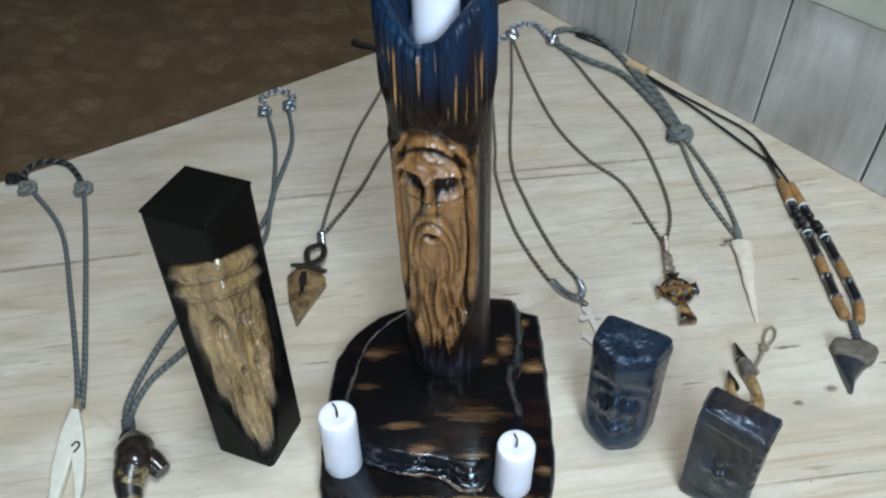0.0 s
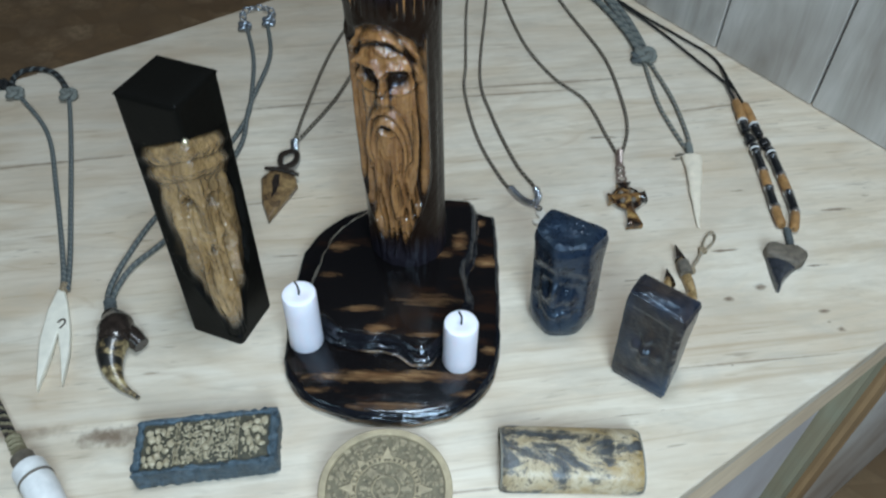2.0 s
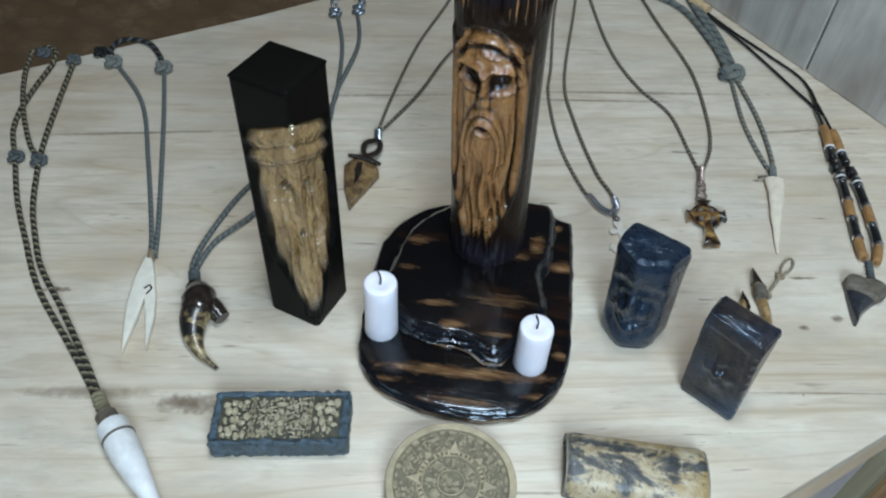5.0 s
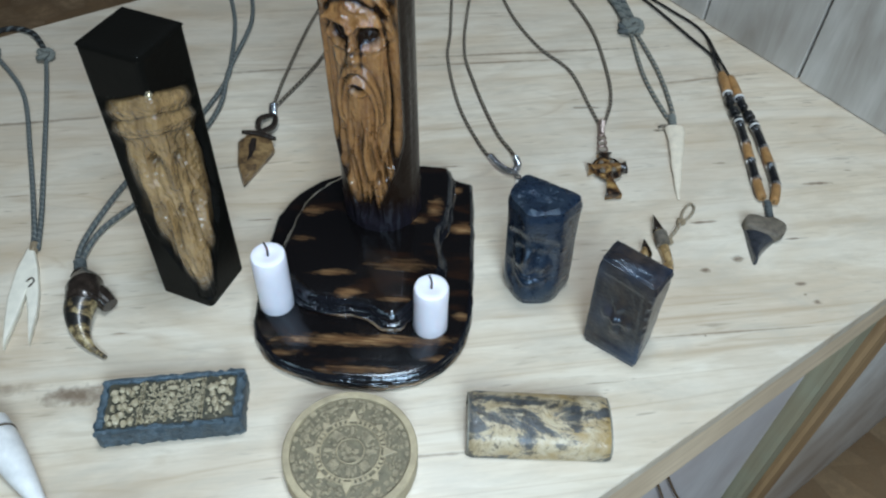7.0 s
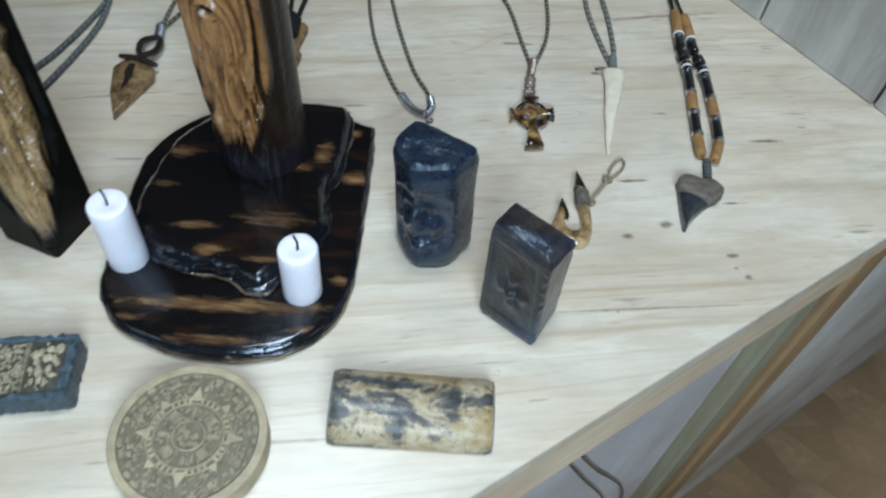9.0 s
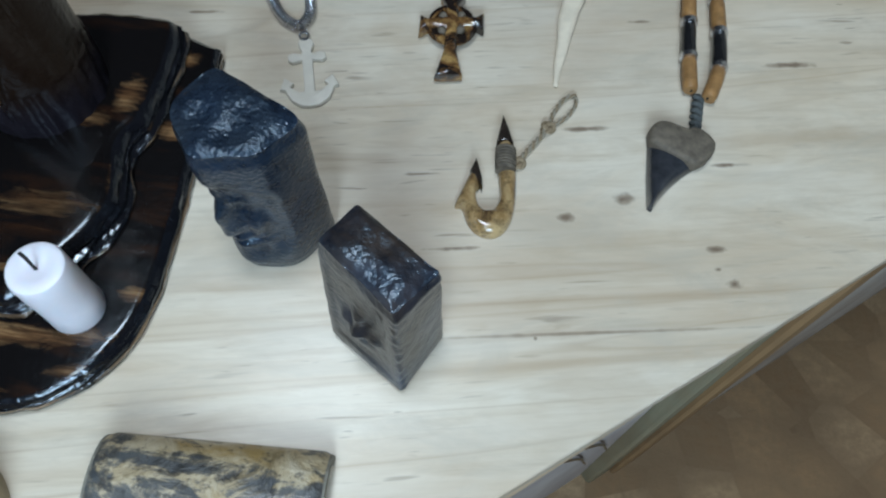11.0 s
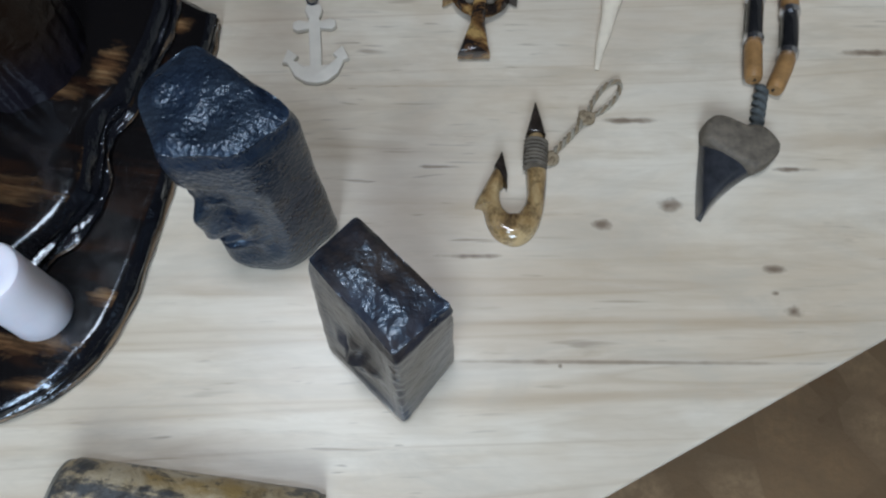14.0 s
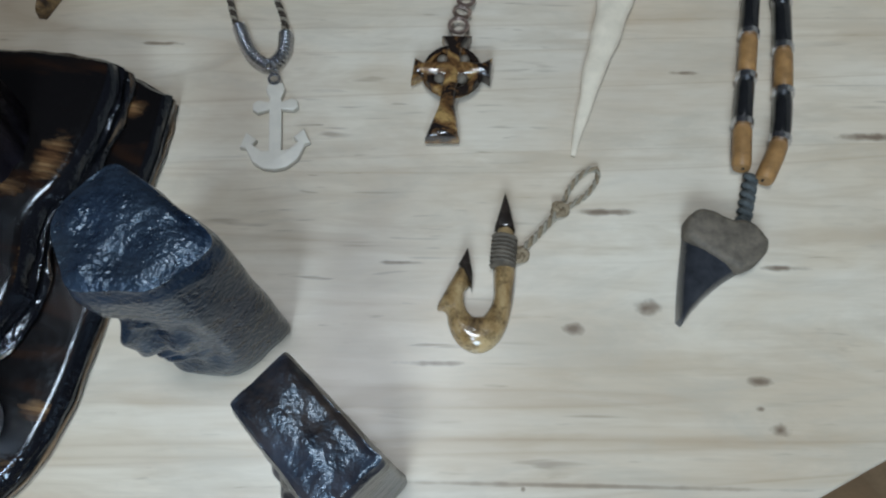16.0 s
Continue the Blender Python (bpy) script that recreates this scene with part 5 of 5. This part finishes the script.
for k in range(9):
    a = -0.4 + k * 0.5
    ring_of(bm, (-0.126 + 0.0135 * math.cos(a), 0.668 + 0.0125 * math.sin(a), 0.0032), 0.0028, 0.0008, 12, "z" if k % 2 else "x")
part("chain", bm, "dull_silver", nk, "silver clasp chain")
for p in ((-0.134, 0.647), (-0.114, 0.656)):
    add_knot(nk, p, 0.0036, "dull_silver", "silver crimp")
add_wrap(nk, (-0.154, 0.324), (-0.149, 0.312), 0.0034, "c_dkgrey", 5, "wrap", "dark cord wrap")
bm = B()
tube(bm, [(-0.1490, 0.3120, 0.0055), (-0.1440, 0.3050, 0.0075), (-0.1405, 0.2960, 0.0085), (-0.1400, 0.2850, 0.0075), (-0.1365, 0.2740, 0.0058), (-0.1290, 0.2640, 0.0038), (-0.1175, 0.2570, 0.0018)],
     lambda t: 0.0052 + 0.0048 * step01(t, 0, 0.22) - 0.0088 * step01(t, 0.25, 1.0), 20, 0, 0.001, 0.8)
claw = part("claw", bm, "claw", nk, "glossy curved claw")
bm = B()
tube(bm, [(-0.1400, 0.2990, 0.0072), (-0.1320, 0.2960, 0.0068), (-0.1245, 0.2905, 0.0054)], lambda t: 0.0080 - 0.0030 * t, 16, 0, 0.001, 0.85)
part("spur", bm, "dark_horn", claw, "black spur of the claw")
bm = B()
tube(bm, [(-0.1495, 0.3125, 0.0055), (-0.1440, 0.3050, 0.0076), (-0.1405, 0.2960, 0.0086), (-0.1398, 0.2890, 0.0082)], lambda t: 0.0056 + 0.0050 * step01(t, 0, 0.5) - 0.0012 * step01(t, 0.8, 1.0), 20, 0, 0.001, 0.8)
for v in bm.verts:
    v.co += V(n3(*(v.co * 260)), n3(*(v.co * 260 + V(5, 0, 0))), 0) * 0.0008
part("crown", bm, "dark_horn", claw, "black crown of the claw")

# arrowhead
nk = necklace((-0.055, 0.55), "brown arrowhead pendant on a brown flecked cord")
BROWN = ["c_brown", "c_cream", "c_brown"]
add_cord(nk, [[(-0.036, 0.756), (-0.032, 0.703), (-0.052, 0.611), (-0.062, 0.529), (-0.065, 0.485)], [(0.058, 0.772), (0.020, 0.700), (-0.022, 0.604), (-0.040, 0.543), (-0.058, 0.498), (-0.064, 0.484)]], 0.00140, BROWN, "brown and cream flecked cord", 0.0046)
bm = B()
tube(bm, flat([(-0.068, 0.772), (-0.060, 0.766), (-0.050, 0.762), (-0.036, 0.752)], 0.0040), lambda t: 0.0036 - 0.0016 * t, 10, 0, 0.002)
part("end_loop", bm, "c_black", nk, "black knotted cord end")
add_wrap(nk, (-0.0645, 0.486), (-0.0625, 0.474), 0.0026, "silver", 4, "crimp", "copper-grey wire crimp")
bm = B()
for k in (-1, 1):
    tube(bm, [(-0.0625, 0.4750, 0.0035), (-0.0650 + 0.0055 * k, 0.4680, 0.0045), (-0.0655 + 0.0050 * k, 0.4580, 0.0050), (-0.0675 - 0.0010 * k, 0.4500, 0.0066)], lambda t: 0.0016 + 0.0008 * math.sin(math.pi * t), 10, 0, 0.001)
part("bail", bm, "dark_horn", nk, "black twisted loop")
bm = B()
tube(bm, flat([(-0.0800, 0.4495), (-0.068, 0.4480), (-0.0550, 0.4435)], 0.0066), lambda t: 0.0014 + 0.0009 * math.sin(math.pi * t), 10, 0, 0.001)
part("crossbar", bm, "dark_horn", nk, "dark wire crossbar")
bm = B()
slab(bm, [(-0.0690, 0.3980), (-0.0625, 0.4150), (-0.0545, 0.4350), (-0.0580, 0.4450), (-0.0680, 0.4490), (-0.0770, 0.4480), (-0.0815, 0.4400), (-0.0770, 0.4180)], 0.0002, 0.0062, 0.0022)
arrowhead = part("arrowhead", bm, "arrow", nk, "brown wooden arrowhead with a black mark")
bm = B()
slab(bm, [(-0.0705, 0.4190), (-0.0680, 0.4250), (-0.0672, 0.4340), (-0.0684, 0.4440), (-0.0722, 0.4440), (-0.0728, 0.4360), (-0.0712, 0.4290)], 0.0050, 0.0066, 0.0004)
part("mark", bm, "dark_horn", arrowhead, "black burnt mark")

# barbed horn point that lies behind the column
nk = necklace((0.02, 0.50), "barbed tan horn point pendant bound in black on dark cords")
for k, w in enumerate(([(0.0165, 0.505), (0.012, 0.560), (0.004, 0.640), (-0.020, 0.720), (-0.040, 0.758)], [(0.0215, 0.505), (0.026, 0.560), (0.030, 0.650), (0.040, 0.730), (0.060, 0.776)])):
    bm = B()
    tube(bm, flat(w, 0.0020 + 0.0003 * k), 0.0016, 8, 0, 0.003)
    part("cord", bm, "c_black", nk, "thin black cord")
bm = B()
point = [(0.0225, 0.4290), (0.0275, 0.4480), (0.0315, 0.4740), (0.0270, 0.4730), (0.0320, 0.5030), (0.0250, 0.4985), (0.0190, 0.5080), (0.0130, 0.4985), (0.0070, 0.5030), (0.0115, 0.4730), (0.0075, 0.4740), (0.0150, 0.4480)]
pillow(bm, [(p.x, p.y) for p in resample(soften(point, 1), 120)], [(0.0220, 0.4350), (0.0200, 0.4700), (0.0190, 0.5020)], 0.0004, 0.0046)
part("point", bm, "arrow", nk, "tan barbed horn point")
add_wrap(nk, (0.0195, 0.482), (0.0190, 0.500), 0.0075, "c_black", 7, "wrap", "black thread binding")

# anchor
nk = necklace((0.09, 0.58), "white shell anchor pendant on a brown flecked cord")
add_cord(nk, [[(0.075, 0.779), (0.067, 0.700), (0.066, 0.600), (0.065, 0.559), (0.075, 0.498), (0.091, 0.453), (0.104, 0.431), (0.1135, 0.4245)], [(0.090, 0.793), (0.085, 0.695), (0.078, 0.582), (0.087, 0.525), (0.103, 0.469), (0.1145, 0.445), (0.1175, 0.431), (0.1135, 0.4245)]], 0.00140, BROWN, "brown and cream flecked cord", 0.0046)
bm = B()
for w in ([(0.0985, 0.4400), (0.1040, 0.4312), (0.1085, 0.4268), (0.1130, 0.4248)], [(0.1165, 0.4395), (0.1177, 0.4330), (0.1168, 0.4285), (0.1145, 0.4250)]):
    line = curve_points(flat(w, 0.0024), 0.0016)
    for p, s, u in frames_along(line):
        way = [p + s * (0.0021 * math.cos(a)) + u * (0.0021 * math.sin(a)) for a in (math.tau * i / 12 for i in range(13))]
        tube(bm, way, 0.00075, 5)
tagged(part("coil", bm, "silver", nk, "silver wire coil"), kind="stuff")
bm = B()
ring_of(bm, (0.1158, 0.4226, 0.0026), 0.0018, 0.0006, 12, "x")
ring_of(bm, (0.1172, 0.4192, 0.0030), 0.0020, 0.0006, 12)
part("bail", bm, "silver", nk, "silver jump ring")
ao, ad = V(0.1178, 0.4183), V(0.235, -0.972)
ar = V(0.972, 0.235)


def apt(x, y):
    """Anchor's own place: x across, y down from its ring, in millimetres."""
    p = ao + ar * (x * 0.001) + ad * (y * 0.00118)
    return (p.x, p.y)


anchor_half = [(0, 0), (2.6, 0.4), (3.4, 2.4), (2.8, 4.4), (2.0, 5.8), (2.4, 7.2), (6.0, 6.2), (8.0, 7.2), (8.2, 9.4), (6.4, 10.6), (2.2, 9.8), (2.2, 24.0), (4.6, 24.0), (8.0, 21.6), (6.4, 20.0), (10.2, 17.2), (12.4, 22.2), (10.4, 22.6), (8.0, 27.4), (4.0, 30.0), (0, 30.6)]
outline = [apt(x, y) for x, y in reversed(anchor_half)] + [apt(-x, y) for x, y in anchor_half[1:-1]]
area2 = sum(a[0] * b[1] - b[0] * a[1] for a, b in zip(outline, outline[1:] + outline[:1]))
bm = B()
slab(bm, outline if area2 > 0 else outline[::-1], 0.0002, 0.0026, 0.0006)
part("pendant", bm, "pearl", nk, "milky white shell anchor")
bm = B()
for k, p in enumerate(curve_points(flat([(0.066, 0.776), (0.080, 0.783), (0.089, 0.795), (0.094, 0.808), (0.106, 0.816), (0.118, 0.812), (0.124, 0.796), (0.130, 0.780)], 0.0032), 0.0042)):
    ring_of(bm, p, 0.0027, 0.0008, 12, "z" if k % 2 else "x")
part("chain", bm, "dull_silver", nk, "silver clasp chain")

# ringed cross
nk = necklace((0.16, 0.58), "amber brown ringed cross pendant on a brown flecked cord")
add_cord(nk, [[(0.090, 0.793), (0.103, 0.706), (0.119, 0.632), (0.140, 0.583), (0.164, 0.550), (0.176, 0.503), (0.1815, 0.480)], [(0.129, 0.782), (0.145, 0.749), (0.164, 0.687), (0.187, 0.616), (0.194, 0.554), (0.193, 0.513), (0.1835, 0.480)]], 0.00140, BROWN, "brown and cream flecked cord", 0.0046)
add_knot(nk, (0.130, 0.780), 0.0040, "silver", "silver crimp")
add_knot(nk, (0.090, 0.791), 0.0040, "silver", "silver crimp")
add_wrap(nk, (0.1828, 0.485), (0.1808, 0.470), 0.0023, "copper", 7, "wrap", "grey and copper wire wrap")
bm = B()
ring_of(bm, (0.1806, 0.4655, 0.0032), 0.0030, 0.0008, 14)
ring_of(bm, (0.1800, 0.4590, 0.0036), 0.0030, 0.0008, 14, "x")
ring_of(bm, (0.1797, 0.4525, 0.0038), 0.0034, 0.0008, 14)
part("link", bm, "copper", nk, "grey copper wire links")
bm = B()
cc = V(0.1806, 0.4318)
cd, cr = V(0.035, -0.9994), V(0.9994, 0.035)
cr = (cr + V(0, 0.12)).normalized()


def cpt(x, y):
    p = cc + cr * (x * 0.001) + cd * (y * 0.001)
    return (p.x, p.y)


cross_outline = [(-6.0, 29.0), (6.0, 29.0), (3.0, 16.0), (2.6, 3.0), (10.5, 2.6), (14.3, 4.9), (14.3, -4.9), (10.5, -2.6), (2.6, -3.0), (3.0, -10.0), (5.6, -14.5), (-5.6, -14.5), (-3.0, -10.0), (-2.6, -3.0), (-10.5, -2.6), (-14.3, -4.9), (-14.3, 4.9), (-10.5, 2.6), (-2.6, 3.0), (-3.0, 16.0)]
slab(bm, [cpt(*p) for p in cross_outline], 0.0004, 0.0072, 0.0022)
cross_ob = part("cross", bm, "tiger", nk, "polished amber and black cross")
bm = B()
ring_of(bm, V(cc.x, cc.y, 0.0036), 0.0092, 0.0022, 28)
part("ring", bm, "tiger", cross_ob, "polished ring of the cross")
bm = B()
for x, y in ((4.0, 4.0), (-4.0, 4.0), (4.0, -4.0), (-4.0, -4.0)):
    p = cpt(x, y)
    bmesh.ops.create_uvsphere(bm, u_segments=12, v_segments=8, radius=0.0020, matrix=Matrix.Translation((p[0], p[1], 0.0052)))
part("stud", bm, "root", cross_ob, "grey studs")

# bone spike on a thick grey cord
nk = necklace((0.20, 0.63), "cream bone spike pendant on a thick blue-grey cord")
GREY = ["c_grey", "c_dkgrey", "c_grey"]
add_cord(nk, [[(0.145, 0.806), (0.173, 0.794), (0.196, 0.741), (0.215, 0.685), (0.2245, 0.627), (0.222, 0.613)], [(0.145, 0.806), (0.134, 0.796), (0.133, 0.775), (0.160, 0.742), (0.189, 0.716), (0.210, 0.662), (0.2185, 0.622), (0.221, 0.612)]], 0.0028, GREY, "thick blue-grey braided cord", 0.012)
add_cord(nk, [[(0.196, 0.738), (0.2115, 0.676), (0.2215, 0.625)]], 0.0026, GREY, "thick blue-grey braided cord", 0.012)
add_cord(nk, [[(0.221, 0.611), (0.2235, 0.548), (0.2320, 0.503), (0.2365, 0.489)], [(0.2255, 0.611), (0.2360, 0.555), (0.2390, 0.508), (0.2370, 0.489)]], 0.0017, ["c_grey", "c_cream", "c_dkgrey"], "grey braided cord", 0.006)
add_knot(nk, (0.2220, 0.6150), 0.0058, "c_grey")
add_knot(nk, (0.2170, 0.6130), 0.0045, "c_dkgrey")
add_wrap(nk, (0.2372, 0.495), (0.2360, 0.483), 0.0026, "c_grey", 5, "wrap", "grey cord wrap")
bm = B()
tube(bm, flat([(0.2245, 0.4800), (0.2290, 0.4815), (0.2360, 0.4808), (0.2430, 0.4780)], 0.0042), 0.0011, 8, 0, 0.001)
part("wire", bm, "root", nk, "brown wire through the spike")
bm = B()
tube(bm, [(0.2368, 0.4800, 0.0036), (0.2358, 0.4690, 0.0038), (0.2340, 0.4550, 0.0036), (0.2312, 0.4400, 0.0032), (0.2300, 0.4280, 0.0026), (0.2282, 0.4150, 0.0018), (0.2275, 0.4055, 0.0012)], lambda t: (0.0074 - 0.0066 * t ** 0.95) * (1 + 0.05 * math.sin(t * 26)), 16, 0, 0.0015, 0.45)
part("spike", bm, "spike", nk, "cream twisted bone spike")

# shark tooth on beads
nk = necklace((0.26, 0.55), "dark shark tooth pendant on black cord with wooden beads")
for k, w in enumerate(([(0.150, 0.806), (0.182, 0.778), (0.203, 0.735)], [(0.155, 0.795), (0.186, 0.765), (0.201, 0.731)], [(0.210, 0.720), (0.232, 0.688), (0.262, 0.650), (0.284, 0.618), (0.2905, 0.572)], [(0.208, 0.716), (0.241, 0.665), (0.274, 0.602), (0.2885, 0.575)])):
    bm = B()
    tube(bm, flat(w, 0.0014 + 0.0004 * k), 0.0012, 7, 0, 0.003)
    part("cord", bm, "c_black", nk, "thin black cord")
bm = B()
tube(bm, flat([(0.1985, 0.7335), (0.2125, 0.7165)], 0.0048), lambda t: 0.0046, 16)
part("bead", bm, "pale_bead", nk, "pale wooden toggle bead")
LEFT = [(0.2842, 0.4075), (0.2844, 0.426), (0.2854, 0.447), (0.2862, 0.467), (0.2867, 0.489), (0.2852, 0.512), (0.2867, 0.542), (0.2852, 0.574)]
RIGHT = [(0.2917, 0.4040), (0.2972, 0.421), (0.2984, 0.442), (0.2984, 0.463), (0.2977, 0.486), (0.2942, 0.512), (0.2930, 0.540), (0.2892, 0.573)]
SEQ = [("tan_bead", 0.0165, 0.0033), ("silver", 0.0030, 0.0038), ("black_bead", 0.0165, 0.0032), ("silver", 0.0030, 0.0038), ("tan_bead", 0.0165, 0.0033), ("silver", 0.0030, 0.0038), ("black_bead", 0.0185, 0.0032),
       ("silver", 0.0020, 0.0038), ("black_bead", 0.0020, 0.0038), ("white_bone", 0.0020, 0.0038), ("black_bead", 0.0020, 0.0038), ("silver", 0.0020, 0.0038), ("c_black", 0.0040, 0.0016), ("black_bead", 0.0070, 0.0040), ("c_black", 0.0060, 0.0016), ("black_bead", 0.0100, 0.0034), ("silver", 0.0020, 0.0038), ("white_bone", 0.0020, 0.0040), ("tan_bead", 0.0260, 0.0036)]
LABELS = {"tan_bead": "orange tan wooden tube bead", "black_bead": "black bead", "silver": "silver spacer ring", "white_bone": "white spacer ring", "c_black": "black cord between the beads"}
for way in (LEFT, RIGHT):
    bm = B()
    tube(bm, flat(way + [(0.2872, 0.588), (0.2862, 0.602)], 0.0044), 0.0011, 7, 0, 0.003)
    part("cord", bm, "c_black", nk, "thin black cord through the beads")
    line = curve_points(flat(way, 0.0044), 0.0005)
    i = 0
    for mat, length, r in SEQ:
        k = max(2, int(length / 0.0005))
        seg = line[i:i + k + 1]
        i += k
        if len(seg) < 3:
            break
        seg = [seg[0], seg[len(seg) // 3], seg[2 * len(seg) // 3], seg[-1]]
        bm = B()
        e = 0.16 if length > 0.006 else 0.3
        tube(bm, [seg[0], seg[0].lerp(seg[1], 0.3), seg[1], seg[2], seg[3].lerp(seg[2], 0.3), seg[3]], lambda t: r * (1 - e if t < 0.05 or t > 0.95 else 1.0), 14)
        part("bead" if mat != "c_black" else "cord", bm, mat, nk, LABELS[mat])
add_wrap(nk, (0.2882, 0.4060), (0.2856, 0.3860), 0.0017, "c_dkgrey", 6, "wrap", "dark grey thread wrap")
tooth = [(0.2660, 0.3485), (0.2725, 0.3595), (0.2790, 0.3670), (0.2840, 0.3715), (0.2905, 0.3765), (0.2930, 0.3810), (0.2915, 0.3855), (0.2865, 0.3895), (0.2800, 0.3890), (0.2745, 0.3915), (0.2690, 0.3905), (0.2668, 0.3860), (0.2665, 0.3780), (0.2658, 0.3640)]
bm = B()
pillow(bm, [(p.x - 0.0004, p.y - 0.0022) for p in resample(soften(tooth, 1), 110)], [(0.2668, 0.3510), (0.2711, 0.3658), (0.2786, 0.3793)], 0.0002, 0.0052)
tooth_ob = part("tooth", bm, "tooth", nk, "glossy slate tooth blade")
bm = B()
root = [(0.2662, 0.3805), (0.2730, 0.3770), (0.2800, 0.3735), (0.2845, 0.3712), (0.2908, 0.3762), (0.2937, 0.3810), (0.2920, 0.3860), (0.2868, 0.3902), (0.2800, 0.3893), (0.2745, 0.3922), (0.2685, 0.3911), (0.2660, 0.3865)]
slab(bm, [(p.x - 0.0004, p.y - 0.0026) for p in resample(soften(root, 2), 90)], 0.0001, 0.0080, 0.0024, (0, 0), 4)
for v in bm.verts:
    v.co += V(n3(*(v.co * 300)), n3(*(v.co * 300 + V(5, 0, 0))), 0.6 * n3(*(v.co * 300 + V(0, 5, 0)))) * 0.0005
    v.co.z = max(v.co.z, 0.0001)
part("root", bm, "root", tooth_ob, "rough grey-brown tooth root")

# fish hook with a cord loop
hook = thing("hook_pendant", (0.203, 0.355, 0), "polished tan horn fish hook with a looped cord, lying loose", "pendant")
bm = B()
hook_poly = [(0.2060, 0.3850), (0.2045, 0.3670), (0.2062, 0.3560), (0.2075, 0.3475), (0.2040, 0.3408), (0.1990, 0.3432), (0.1975, 0.3500), (0.1990, 0.3512), (0.1988, 0.3550), (0.1965, 0.3632), (0.1925, 0.3525), (0.1888, 0.3418), (0.1928, 0.3430), (0.1945, 0.3365), (0.1990, 0.3312), (0.2055, 0.3298), (0.2110, 0.3342), (0.2137, 0.3430), (0.2135, 0.3590), (0.2115, 0.3720)]
pillow(bm, [(p.x, p.y) for p in resample(soften(hook_poly, 2), 220)], [(0.2065, 0.3800), (0.2090, 0.3680), (0.2100, 0.3560), (0.2106, 0.3450), (0.2085, 0.3375), (0.2040, 0.3350), (0.1985, 0.3370), (0.1955, 0.3440), (0.1962, 0.3520), (0.1968, 0.3590)], 0.0004, 0.0046)
part("hook", bm, "hook", hook, "polished tan and brown horn hook")
bm = B()
slab(bm, [(0.2060, 0.3856), (0.2042, 0.3725), (0.2110, 0.3725), (0.2088, 0.3790)], 0.0003, 0.0063, 0.0012)
part("point", bm, "dark_horn", hook, "dark brown tip of the shank")
bm = B()
slab(bm, [(0.1966, 0.3638), (0.1945, 0.3575), (0.1980, 0.3535), (0.2000, 0.3500), (0.1995, 0.3550)], 0.0003, 0.0062, 0.0010)
part("point", bm, "dark_horn", hook, "dark brown barbed point")
add_wrap(hook, (0.2080, 0.3690), (0.2085, 0.3590), 0.0045, "root", 7, "wrap", "grey-brown thread binding")
bm = B()
braid(bm, flat([(0.2130, 0.3655), (0.2190, 0.3740), (0.2250, 0.3835)], 0.0017), 0.0013, 2, 0.005)
braid(bm, flat([(0.2250, 0.3835), (0.2272, 0.3915), (0.2310, 0.3985), (0.2355, 0.4015), (0.2365, 0.3975), (0.2330, 0.3905), (0.2255, 0.3838)], 0.0015), 0.0010, 2, 0.005)
part("cord", bm, ["c_tan", "c_cream"], hook, "thin tan twisted cord loop")
for p in ((0.2250, 0.3838), (0.2135, 0.3652)):
    add_knot(hook, p, 0.0018, "c_tan")
